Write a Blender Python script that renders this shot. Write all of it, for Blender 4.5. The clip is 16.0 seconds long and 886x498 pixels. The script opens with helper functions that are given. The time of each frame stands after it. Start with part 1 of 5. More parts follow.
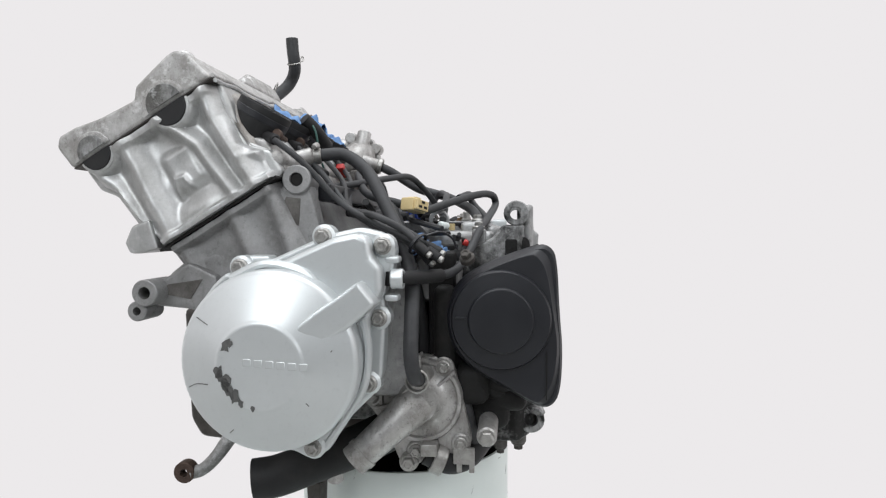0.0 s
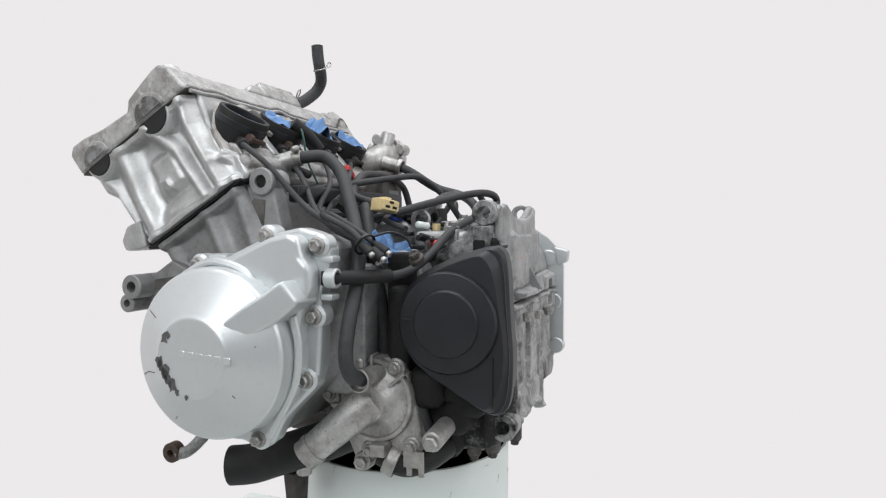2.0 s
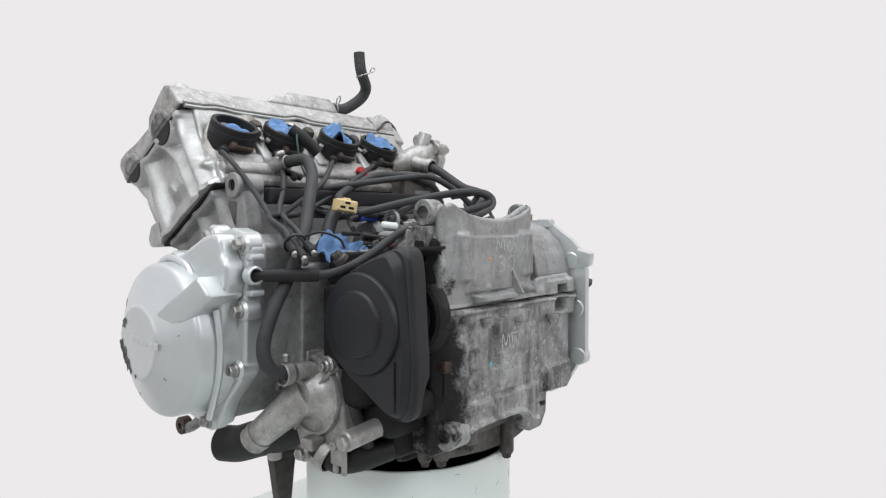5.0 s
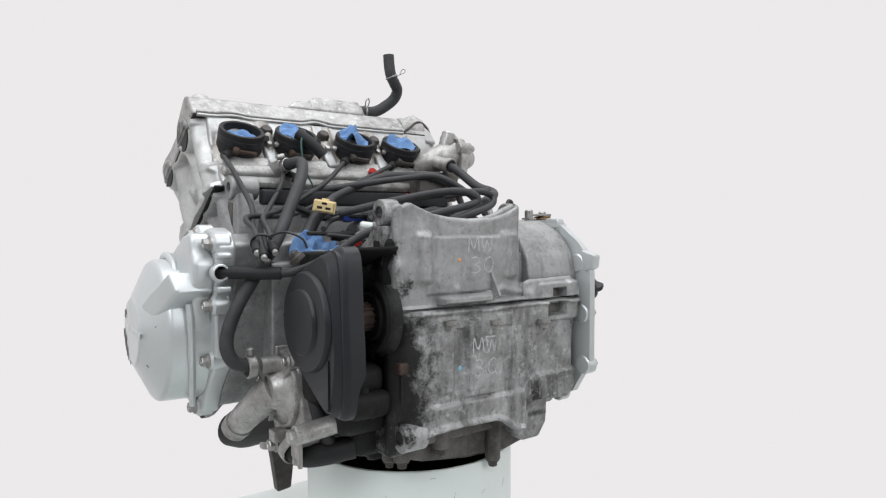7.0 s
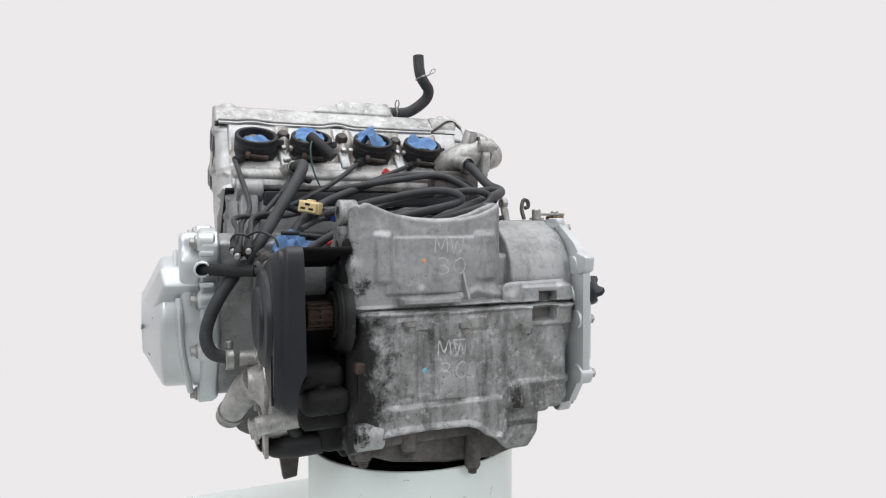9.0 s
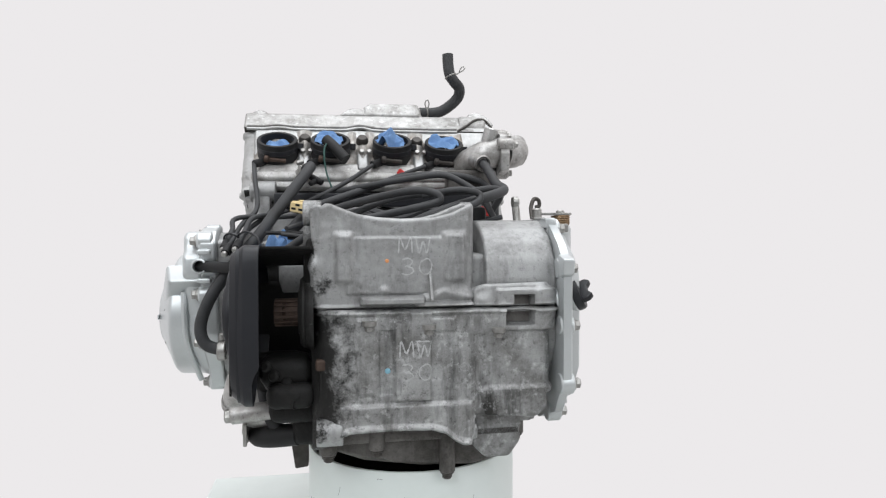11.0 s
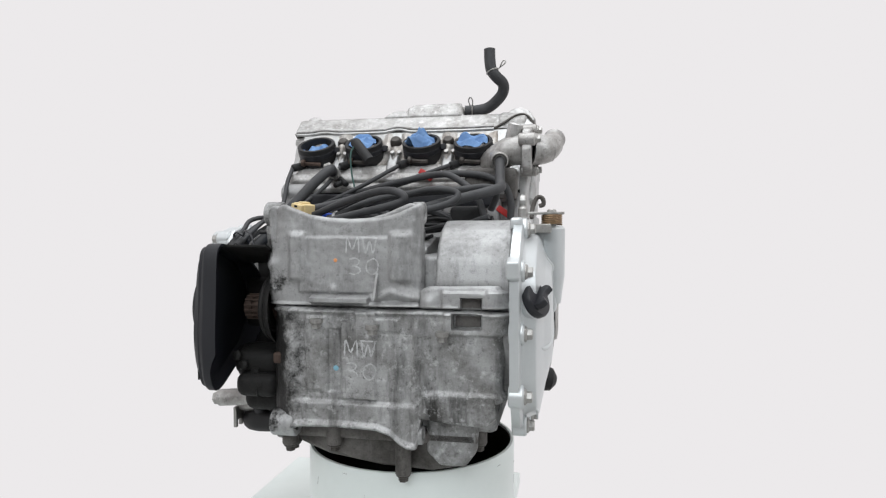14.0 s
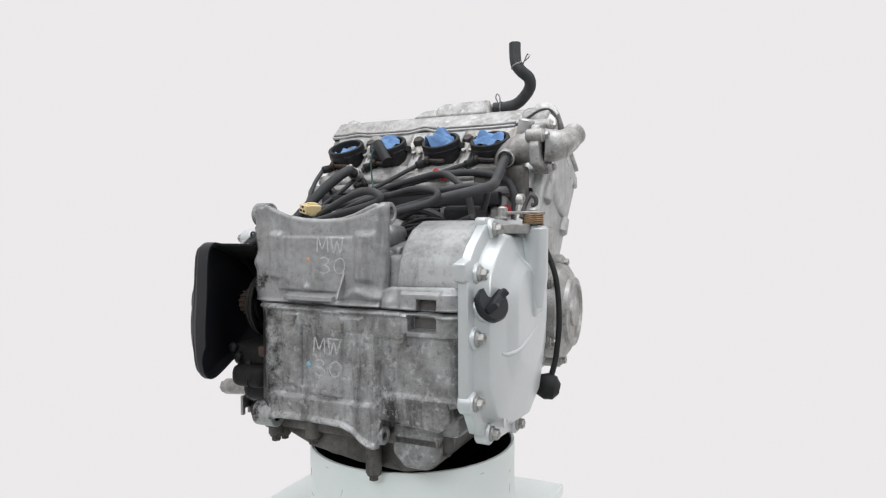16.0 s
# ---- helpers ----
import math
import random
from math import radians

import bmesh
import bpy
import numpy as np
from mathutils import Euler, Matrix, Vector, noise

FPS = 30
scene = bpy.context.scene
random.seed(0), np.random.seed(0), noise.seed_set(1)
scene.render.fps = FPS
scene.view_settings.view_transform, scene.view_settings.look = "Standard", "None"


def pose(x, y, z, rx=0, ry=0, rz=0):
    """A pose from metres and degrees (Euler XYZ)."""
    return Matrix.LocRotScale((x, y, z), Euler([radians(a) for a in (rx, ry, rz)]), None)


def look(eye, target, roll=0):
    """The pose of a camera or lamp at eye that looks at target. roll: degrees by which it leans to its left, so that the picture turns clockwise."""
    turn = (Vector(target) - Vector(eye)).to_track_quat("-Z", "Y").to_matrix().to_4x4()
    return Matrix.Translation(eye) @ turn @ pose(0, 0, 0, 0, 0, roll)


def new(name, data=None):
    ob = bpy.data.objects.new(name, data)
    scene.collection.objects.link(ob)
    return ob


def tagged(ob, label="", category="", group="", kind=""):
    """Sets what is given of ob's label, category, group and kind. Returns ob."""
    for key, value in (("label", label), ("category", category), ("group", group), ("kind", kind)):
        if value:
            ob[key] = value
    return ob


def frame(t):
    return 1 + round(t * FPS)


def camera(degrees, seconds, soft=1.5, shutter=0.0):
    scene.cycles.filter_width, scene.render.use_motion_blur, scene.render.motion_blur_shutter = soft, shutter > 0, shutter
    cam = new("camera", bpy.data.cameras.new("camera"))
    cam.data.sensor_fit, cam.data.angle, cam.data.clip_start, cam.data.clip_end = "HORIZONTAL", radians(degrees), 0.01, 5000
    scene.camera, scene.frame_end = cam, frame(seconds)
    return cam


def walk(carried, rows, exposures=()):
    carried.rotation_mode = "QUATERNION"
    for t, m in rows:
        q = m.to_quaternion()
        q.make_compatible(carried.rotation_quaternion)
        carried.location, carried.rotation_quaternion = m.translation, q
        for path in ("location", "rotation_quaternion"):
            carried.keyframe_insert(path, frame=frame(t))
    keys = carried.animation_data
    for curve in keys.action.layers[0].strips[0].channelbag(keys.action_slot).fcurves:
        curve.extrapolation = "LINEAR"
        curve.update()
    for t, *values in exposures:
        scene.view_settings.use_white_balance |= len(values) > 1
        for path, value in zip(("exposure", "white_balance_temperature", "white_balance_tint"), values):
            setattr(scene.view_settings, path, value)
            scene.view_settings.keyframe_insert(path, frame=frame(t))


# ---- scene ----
from mathutils.bvhtree import BVHTree
# Rim height of the drum on which the engine sits: the engine's own space starts there.
RIM = 0.19
SECONDS = 16.0

# ---- camera ----
cam = camera(68.684, SECONDS, soft=1.25)
EYE = Vector((0.0, -0.80, RIM + 0.2635))
AIM = EYE + Vector((0.05358, 0.99782, -0.03851))
walk(cam, [(0.0, look(EYE, AIM, -0.1755)), (SECONDS, look(EYE, AIM, -0.1755))])

# ---- world and light ----
world = bpy.data.worlds.new("studio_white")
scene.world = world
world.use_nodes = True
world.node_tree.nodes["Background"].inputs[0].default_value = (0.840, 0.820, 0.831, 1)
world.node_tree.nodes["Background"].inputs[1].default_value = 1.0


def area_lamp(eye, target, size_x, size_y, watts):
    lamp = bpy.data.lights.new("area_lamp", "AREA")
    lamp.shape, lamp.size, lamp.size_y, lamp.energy = "RECTANGLE", size_x, size_y, watts
    lamp.color = (0.93, 0.97, 1.0)
    new("area_lamp", lamp).matrix_world = look(eye, target)


# overhead source that brightens the top faces
area_lamp((0.05, -0.1, 2.1), (0, 0, 0.3), 1.8, 1.4, 24)
# two unseen front lamps, added to lift faces turned to the camera
area_lamp((-0.75, -1.75, 1.55), (0, 0, 0.35), 1.1, 0.8, 17)
area_lamp((1.25, -1.35, 1.3), (0, 0, 0.35), 0.8, 0.8, 8)
scene.view_settings.exposure = 0.0


# ---- materials ----
def material(name, base, second, metal=0.0, rough=0.5, scale=30.0, fine=400.0, bump=0.15, amount=0.5, coat=0.0, rough_var=0.15, cut=(0.35, 0.65), stretch=(1, 1, 1), pits=0.0, bloom=0.0, streak=0.0, oil=None, shine=0.5):
    """Two colours mixed by a large stain noise and a fine grain, with relief of the grain."""
    m = bpy.data.materials.new(name)
    m.use_nodes = True
    nt = m.node_tree
    n, link = nt.nodes, nt.links.new
    bsdf = n["Principled BSDF"]
    co = n.new("ShaderNodeTexCoord")
    mapping = n.new("ShaderNodeMapping")
    mapping.inputs["Scale"].default_value = stretch
    link(co.outputs["Object"], mapping.inputs["Vector"])
    big = n.new("ShaderNodeTexNoise")
    big.inputs["Scale"].default_value, big.inputs["Detail"].default_value, big.inputs["Roughness"].default_value = scale, 8, 0.65
    small = n.new("ShaderNodeTexNoise")
    small.inputs["Scale"].default_value, small.inputs["Detail"].default_value = fine, 3
    link(mapping.outputs[0], big.inputs["Vector"])
    link(mapping.outputs[0], small.inputs["Vector"])
    ramp = n.new("ShaderNodeMapRange")
    ramp.inputs["From Min"].default_value, ramp.inputs["From Max"].default_value = cut
    link(big.outputs["Fac"], ramp.inputs["Value"])
    add = n.new("ShaderNodeMath")
    add.operation = "MULTIPLY_ADD"
    link(small.outputs["Fac"], add.inputs[0])
    add.inputs[1].default_value = 0.5
    link(ramp.outputs[0], add.inputs[2])
    mul = n.new("ShaderNodeMath")
    mul.operation, mul.use_clamp = "MULTIPLY", True
    link(add.outputs[0], mul.inputs[0])
    mul.inputs[1].default_value = amount
    mix = n.new("ShaderNodeMix")
    mix.data_type = "RGBA"
    mix.inputs["A"].default_value, mix.inputs["B"].default_value = (*base, 1), (*second, 1)
    link(mul.outputs[0], mix.inputs["Factor"])
    colour = mix.outputs["Result"]

    def layer(colour, tint, scale, lo, hi, amount, squash=(1, 1, 1), detail=6):
        """A further coat of spots or runs over the colour."""
        place = n.new("ShaderNodeMapping")
        place.inputs["Scale"].default_value = squash
        link(co.outputs["Object"], place.inputs["Vector"])
        spot = n.new("ShaderNodeTexNoise")
        spot.inputs["Scale"].default_value, spot.inputs["Detail"].default_value, spot.inputs["Roughness"].default_value = scale, detail, 0.7
        link(place.outputs[0], spot.inputs["Vector"])
        band = n.new("ShaderNodeMapRange")
        band.inputs["From Min"].default_value, band.inputs["From Max"].default_value, band.inputs["To Max"].default_value = lo, hi, amount
        link(spot.outputs["Fac"], band.inputs["Value"])
        over = n.new("ShaderNodeMix")
        over.data_type = "RGBA"
        over.inputs["B"].default_value = (*tint, 1)
        link(colour, over.inputs["A"])
        link(band.outputs[0], over.inputs["Factor"])
        return over.outputs["Result"]
    if streak:
        colour = layer(colour, [0.28 * c for c in second], 34, 0.50, 0.66, streak, (1, 1, 0.22))
    if bloom:
        colour = layer(colour, [min(0.8, 1.5 * c) for c in base], 95, 0.54, 0.70, bloom)
    if pits:
        colour = layer(colour, [0.22 * c for c in second], 210, 0.56, 0.66, pits)
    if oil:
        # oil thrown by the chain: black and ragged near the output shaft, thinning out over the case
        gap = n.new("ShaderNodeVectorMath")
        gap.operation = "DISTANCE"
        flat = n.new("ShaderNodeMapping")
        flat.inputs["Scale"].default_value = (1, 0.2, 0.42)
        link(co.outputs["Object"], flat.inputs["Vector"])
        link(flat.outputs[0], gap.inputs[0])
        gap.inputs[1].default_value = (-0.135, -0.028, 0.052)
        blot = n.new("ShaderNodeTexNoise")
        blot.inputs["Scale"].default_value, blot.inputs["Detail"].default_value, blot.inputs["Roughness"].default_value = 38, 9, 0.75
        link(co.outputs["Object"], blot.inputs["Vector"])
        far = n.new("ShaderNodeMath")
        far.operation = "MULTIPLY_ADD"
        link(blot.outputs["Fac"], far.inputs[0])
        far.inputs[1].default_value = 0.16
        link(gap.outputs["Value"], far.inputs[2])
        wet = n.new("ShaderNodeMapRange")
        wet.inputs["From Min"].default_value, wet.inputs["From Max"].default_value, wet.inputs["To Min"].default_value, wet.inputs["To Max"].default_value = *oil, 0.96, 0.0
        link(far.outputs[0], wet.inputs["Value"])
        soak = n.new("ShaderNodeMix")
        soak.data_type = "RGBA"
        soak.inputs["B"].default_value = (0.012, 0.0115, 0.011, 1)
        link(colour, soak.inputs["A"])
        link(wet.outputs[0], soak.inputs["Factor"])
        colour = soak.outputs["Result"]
    link(colour, bsdf.inputs["Base Color"])
    rr = n.new("ShaderNodeMath")
    rr.operation = "MULTIPLY_ADD"
    link(mul.outputs[0], rr.inputs[0])
    rr.inputs[1].default_value, rr.inputs[2].default_value = rough_var, rough
    link(rr.outputs[0], bsdf.inputs["Roughness"])
    bsdf.inputs["Metallic"].default_value = metal
    bsdf.inputs["Coat Weight"].default_value = coat
    bsdf.inputs["Specular IOR Level"].default_value = shine
    bp = n.new("ShaderNodeBump")
    bp.inputs["Strength"].default_value, bp.inputs["Distance"].default_value = bump, 0.0008
    wave = n.new("ShaderNodeMath")
    wave.operation = "MULTIPLY_ADD"
    link(big.outputs["Fac"], wave.inputs[0])
    wave.inputs[1].default_value = 1.6
    link(small.outputs["Fac"], wave.inputs[2])
    link(wave.outputs[0], bp.inputs["Height"])
    link(bp.outputs[0], bsdf.inputs["Normal"])
    return m


MAT_CASE = material("cast_aluminium_grimy", (0.45, 0.455, 0.455), (0.19, 0.185, 0.18), 0.6, 0.44, 30, 900, 0.22, 0.65, cut=(0.42, 0.72), bloom=0.35, pits=0.35)
MAT_CASE_LOW = material("cast_aluminium_stained", (0.40, 0.405, 0.405), (0.11, 0.107, 0.10), 0.55, 0.48, 26, 700, 0.4, 0.9, cut=(0.40, 0.66), bloom=0.75, pits=0.4, streak=0.95)
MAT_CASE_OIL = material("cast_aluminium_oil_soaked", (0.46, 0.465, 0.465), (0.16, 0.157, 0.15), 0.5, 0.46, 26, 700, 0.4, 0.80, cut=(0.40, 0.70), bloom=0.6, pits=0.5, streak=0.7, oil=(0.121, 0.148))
MAT_CASE_UP = material("cast_aluminium_handled", (0.42, 0.424, 0.424), (0.21, 0.207, 0.203), 0.55, 0.48, 26, 900, 0.25, 0.62, cut=(0.42, 0.70), bloom=0.22, pits=0.3, streak=0.45, oil=(0.108, 0.128))
MAT_PORT = material("cast_aluminium_heat_stained", (0.60, 0.59, 0.57), (0.29, 0.26, 0.23), 0.6, 0.42, 40, 600, 0.2, 0.8, bloom=0.3, pits=0.3, streak=0.7)
MAT_BLOCK = material("cast_aluminium_dull", (0.34, 0.34, 0.34), (0.15, 0.148, 0.145), 0.5, 0.48, 24, 800, 0.2, 0.6, bloom=0.25, pits=0.3)
MAT_HEAD = material("cast_aluminium_bright", (0.58, 0.587, 0.587), (0.33, 0.327, 0.315), 0.72, 0.40, 28, 600, 0.10, 0.6, bloom=0.2, pits=0.15, streak=0.25)
MAT_COVER = material("cast_aluminium_corroded", (0.56, 0.555, 0.55), (0.25, 0.24, 0.225), 0.5, 0.46, 45, 600, 0.2, 0.7, bloom=0.6, pits=0.4, streak=0.2)
MAT_SILVER = material("silver_paint", (0.63, 0.655, 0.66), (0.54, 0.565, 0.57), 0.6, 0.36, 12, 1200, 0.03, 0.4, coat=0.1, pits=0.05)
MAT_PUMP = material("pump_aluminium", (0.56, 0.555, 0.545), (0.24, 0.225, 0.21), 0.65, 0.38, 36, 700, 0.2, 0.65, bloom=0.35, pits=0.45, streak=0.4)
# dark stained metal of the pan; recesses and hollows use it as painted shade
MAT_PAN = material("dark_aluminium_and_shade", (0.20, 0.19, 0.18), (0.06, 0.055, 0.05), 0.4, 0.55, 25, 500, 0.3, 0.75, pits=0.4, streak=0.5)
# matt black: grease, and also shade painted into bores, pockets and slots
MAT_GREASE_SHADE = material("black_grease_and_shade", (0.008, 0.008, 0.008), (0.032, 0.030, 0.027), 0.0, 0.6, 60, 300, 0.8, 0.5, cut=(0.55, 0.85), shine=0.25)
MAT_BLACK = material("black_plastic", (0.0075, 0.008, 0.011), (0.017, 0.018, 0.022), 0.0, 0.38, 15, 1200, 0.10, 0.5, shine=0.45)
MAT_RUBBER = material("black_rubber", (0.011, 0.011, 0.012), (0.035, 0.034, 0.033), 0.0, 0.55, 40, 600, 0.2, 0.5, cut=(0.5, 0.8), shine=0.32)
MAT_HOSE = material("grey_black_rubber_hose", (0.024, 0.0245, 0.026), (0.060, 0.061, 0.064), 0.0, 0.5, 35, 700, 0.12, 0.6, shine=0.35)
MAT_STEEL = material("zinc_steel", (0.48, 0.475, 0.46), (0.22, 0.21, 0.195), 0.85, 0.38, 90, 600, 0.15, 0.6)
MAT_RUST = material("rusty_steel", (0.11, 0.075, 0.06), (0.045, 0.03, 0.024), 0.5, 0.6, 70, 500, 0.4, 0.7)
MAT_DARKSTEEL = material("dark_steel", (0.10, 0.092, 0.085), (0.045, 0.04, 0.036), 0.6, 0.5, 60, 500, 0.3, 0.6)
MAT_RAG = material("blue_rag", (0.17, 0.30, 0.52), (0.09, 0.18, 0.37), 0.0, 0.9, 60, 900, 0.4, 0.6)
MAT_YELLOW = material("yellow_plastic", (0.70, 0.56, 0.30), (0.55, 0.42, 0.2), 0.0, 0.45, 60, 500, 0.1, 0.5)
MAT_RED = material("red_plastic", (0.55, 0.035, 0.03), (0.40, 0.02, 0.02), 0.0, 0.4, 60, 500, 0.1, 0.5)
MAT_BLUE = material("blue_plastic", (0.02, 0.07, 0.42), (0.02, 0.05, 0.30), 0.0, 0.4, 60, 500, 0.1, 0.5)
MAT_WHITE = material("white_plastic", (0.76, 0.81, 0.79), (0.68, 0.735, 0.71), 0.0, 0.45, 14, 500, 0.05, 0.4)
MAT_MARK = material("scuff_mark", (0.10, 0.10, 0.09), (0.25, 0.25, 0.24), 0.0, 0.7, 200, 900, 0.05, 0.5)
MAT_CHALK = material("white_chalk", (0.55, 0.56, 0.56), (0.33, 0.33, 0.33), 0.0, 0.9, 160, 900, 0.1, 0.7)
MAT_BARE = material("worn_bare_metal", (0.17, 0.17, 0.165), (0.10, 0.10, 0.10), 0.7, 0.5, 200, 900, 0.2, 0.6)
MAT_COPPER = material("spring_brass", (0.36, 0.25, 0.15), (0.22, 0.15, 0.10), 0.85, 0.4, 100, 600, 0.2, 0.5)


# ---- mesh tools ----
def part(name, bm, mat, parent=None, label="", smooth=True, kind=""):
    me = bpy.data.meshes.new(name)
    bmesh.ops.recalc_face_normals(bm, faces=bm.faces)
    if smooth:
        for fc in bm.faces:
            fc.smooth = True
        for e in bm.edges:
            if len(e.link_faces) == 2 and e.calc_face_angle(0) > radians(38):
                e.smooth = False
    bm.to_mesh(me)
    bm.free()
    me.materials.append(mat)
    ob = new(name, me)
    ob.parent = parent
    if smooth:
        weighted = ob.modifiers.new("weighted_normals", "WEIGHTED_NORMAL")
        weighted.keep_sharp, weighted.weight = True, 80
    return tagged(ob, label=label, kind=kind)


def basis(axis):
    """A turn that takes z to the axis."""
    return Vector(axis).to_track_quat("Z", "Y").to_matrix().to_4x4()


def merge(*bms):
    out = bmesh.new()
    for b in bms:
        me = bpy.data.meshes.new("tmp")
        b.to_mesh(me)
        out.from_mesh(me)
        b.free()
        bpy.data.meshes.remove(me)
    return out


def prism(outline, axis, lo, hi, bevel=0.003, seg=2, m=None):
    """The outline, extruded along an axis: for x it holds (y, z), for y (x, z), for z (x, y)."""
    bm = bmesh.new()

    def at(a, b, k):
        return {"x": (k, a, b), "y": (a, k, b), "z": (a, b, k)}[axis]
    lower = [bm.verts.new(at(a, b, lo)) for a, b in outline]
    upper = [bm.verts.new(at(a, b, hi)) for a, b in outline]
    bm.faces.new(lower)
    bm.faces.new(upper[::-1])
    n = len(outline)
    for i in range(n):
        bm.faces.new((lower[i], lower[(i + 1) % n], upper[(i + 1) % n], upper[i]))
    bmesh.ops.recalc_face_normals(bm, faces=bm.faces)
    if bevel:
        bmesh.ops.bevel(bm, geom=list(bm.edges), offset=bevel, segments=seg, profile=0.5, affect="EDGES", clamp_overlap=True)
    if m:
        bm.transform(m)
    return bm


def box(x0, x1, y0, y1, z0, z1, bevel=0.002, m=None, seg=2):
    return prism([(x0, y0), (x1, y0), (x1, y1), (x0, y1)], "z", z0, z1, bevel, seg, m)


def lathe(profile, at, axis, n=32):
    """Turns (radius, height) pairs round an axis through the point at."""
    bm = bmesh.new()
    m = Matrix.Translation(at) @ basis(axis)
    rings = []
    for r, hgt in profile:
        if r < 1e-6:
            rings.append([bm.verts.new(m @ Vector((0, 0, hgt)))])
        else:
            rings.append([bm.verts.new(m @ Vector((r * math.cos(2 * math.pi * k / n), r * math.sin(2 * math.pi * k / n), hgt))) for k in range(n)])
    for a, b in zip(rings, rings[1:]):
        for k in range(n):
            if len(a) == 1 and len(b) == 1:
                continue
            if len(a) == 1:
                bm.faces.new((a[0], b[k], b[(k + 1) % n]))
            elif len(b) == 1:
                bm.faces.new((a[k], a[(k + 1) % n], b[0]))
            else:
                bm.faces.new((a[k], a[(k + 1) % n], b[(k + 1) % n], b[k]))
    return bm


def rod(a, b, r, n=20, bevel=0.0015, r2=None):
    a, b = Vector(a), Vector(b)
    d = (b - a).length
    r2 = r if r2 is None else r2
    return lathe([(0, 0), (r - bevel, 0), (r, bevel), (r2, d - bevel), (r2 - bevel, d), (0, d)], a, b - a, n)


def ring(at, axis, inner, outer, depth, n=24, bevel=0.001):
    """A tube end or eye with a hole through it."""
    return lathe([(inner, 0), (outer - bevel, 0), (outer, bevel), (outer, depth - bevel), (outer - bevel, depth), (inner + bevel, depth), (inner, depth - bevel), (inner, 0)], at, axis, n)


def spline(points, per=7):
    pts = [Vector(q) for q in points]
    pts = [pts[0] * 2 - pts[1]] + pts + [pts[-1] * 2 - pts[-2]]
    out = []
    for i in range(1, len(pts) - 2):
        a, b, c, d = pts[i - 1:i + 3]
        for k in range(per):
            s = k / per
            out.append(0.5 * ((2 * b) + (c - a) * s + (2 * a - 5 * b + 4 * c - d) * s * s + (3 * b - a - 3 * c + d) * s ** 3))
    out.append(pts[-2])
    return out


def tube(points, r, n=12, per=7, radii=None, hollow=False):
    """A round hose along a smooth line through the points; radii scale it from end to end."""
    line = spline(points, per)
    bm = bmesh.new()
    rings, side = [], None
    for i, q in enumerate(line):
        tan = (line[min(i + 1, len(line) - 1)] - line[max(i - 1, 0)]).normalized()
        if side is None:
            side = tan.orthogonal().normalized()
        side = (side - tan * side.dot(tan)).normalized()
        up = tan.cross(side)
        s = i / (len(line) - 1)
        rad = r
        if radii:
            k = s * (len(radii) - 1)
            j = min(int(k), len(radii) - 2)
            rad = r * (radii[j] + (radii[j + 1] - radii[j]) * (k - j))
        rings.append([bm.verts.new(q + (side * math.cos(2 * math.pi * k / n) + up * math.sin(2 * math.pi * k / n)) * rad) for k in range(n)])
    for a, b in zip(rings, rings[1:]):
        for k in range(n):
            bm.faces.new((a[k], a[(k + 1) % n], b[(k + 1) % n], b[k]))
    for end, inner in ((rings[0], 1), (rings[-1], -2)):
        if hollow:
            mid = sum((v.co for v in end), Vector()) / n
            step = (mid - sum((v.co for v in rings[inner]), Vector()) / n).normalized() * r * 1.5
            lip = [bm.verts.new(mid + (v.co - mid) * 0.72) for v in end]
            deep = [bm.verts.new(v.co - step) for v in lip]
            for k in range(n):
                bm.faces.new((end[k], end[(k + 1) % n], lip[(k + 1) % n], lip[k]))
                bm.faces.new((lip[k], lip[(k + 1) % n], deep[(k + 1) % n], deep[k]))
            bm.faces.new(deep)
        else:
            bm.faces.new(end)
    return bm


def soften(outline, times=2):
    """Rounds the corners of an outline."""
    for _ in range(times):
        out = []
        for k, (y, z) in enumerate(outline):
            yn, zn = outline[(k + 1) % len(outline)]
            out += [(y * 0.75 + yn * 0.25, z * 0.75 + zn * 0.25), (y * 0.25 + yn * 0.75, z * 0.25 + zn * 0.75)]
        outline = out
    return outline


def bump(d, width):
    """A smooth swelling, 1 in the middle and 0 far off."""
    return math.exp(-(d / width) ** 2)


def ramp(v, lo, hi):
    s = max(0.0, min(1.0, (v - lo) / (hi - lo)))
    return s * s * (3 - 2 * s)


def cast_face(near, far, z0, z1, deep, height, m, cols=64, rows=48, side=-1, top=0.05, foot=0.06):
    """A cast end face, smooth and uneven: it spans from near(z) to far(z) and swells by height(y, z) out of the plane x = deep, with rounded borders."""
    bm = bmesh.new()
    grid = []
    for r in range(rows + 1):
        z = z0 + (z1 - z0) * r / rows
        line = []
        for c in range(cols + 1):
            u = c / cols
            y = near(z) + (far(z) - near(z)) * u
            edge = min(ramp(u, 0.0, 0.06), ramp(1 - u, 0.0, 0.06), ramp(r / rows, -0.01, foot), ramp(1 - r / rows, -0.01, top))
            x = deep + side * (height(y, z) * edge - 0.006 * (1 - edge))
            line.append(bm.verts.new(m @ Vector((x, y, z))))
        grid.append(line)
    for l0, l1 in zip(grid, grid[1:]):
        for c in range(cols):
            bm.faces.new((l0[c], l0[c + 1], l1[c + 1], l1[c]))
    return bm


def between(pairs):
    """Straight pieces through (z, y) pairs."""
    def at(z):
        for (za, ya), (zb, yb) in zip(pairs, pairs[1:]):
            if z <= zb:
                return ya + (yb - ya) * (z - za) / (zb - za)
        return pairs[-1][1]
    return at


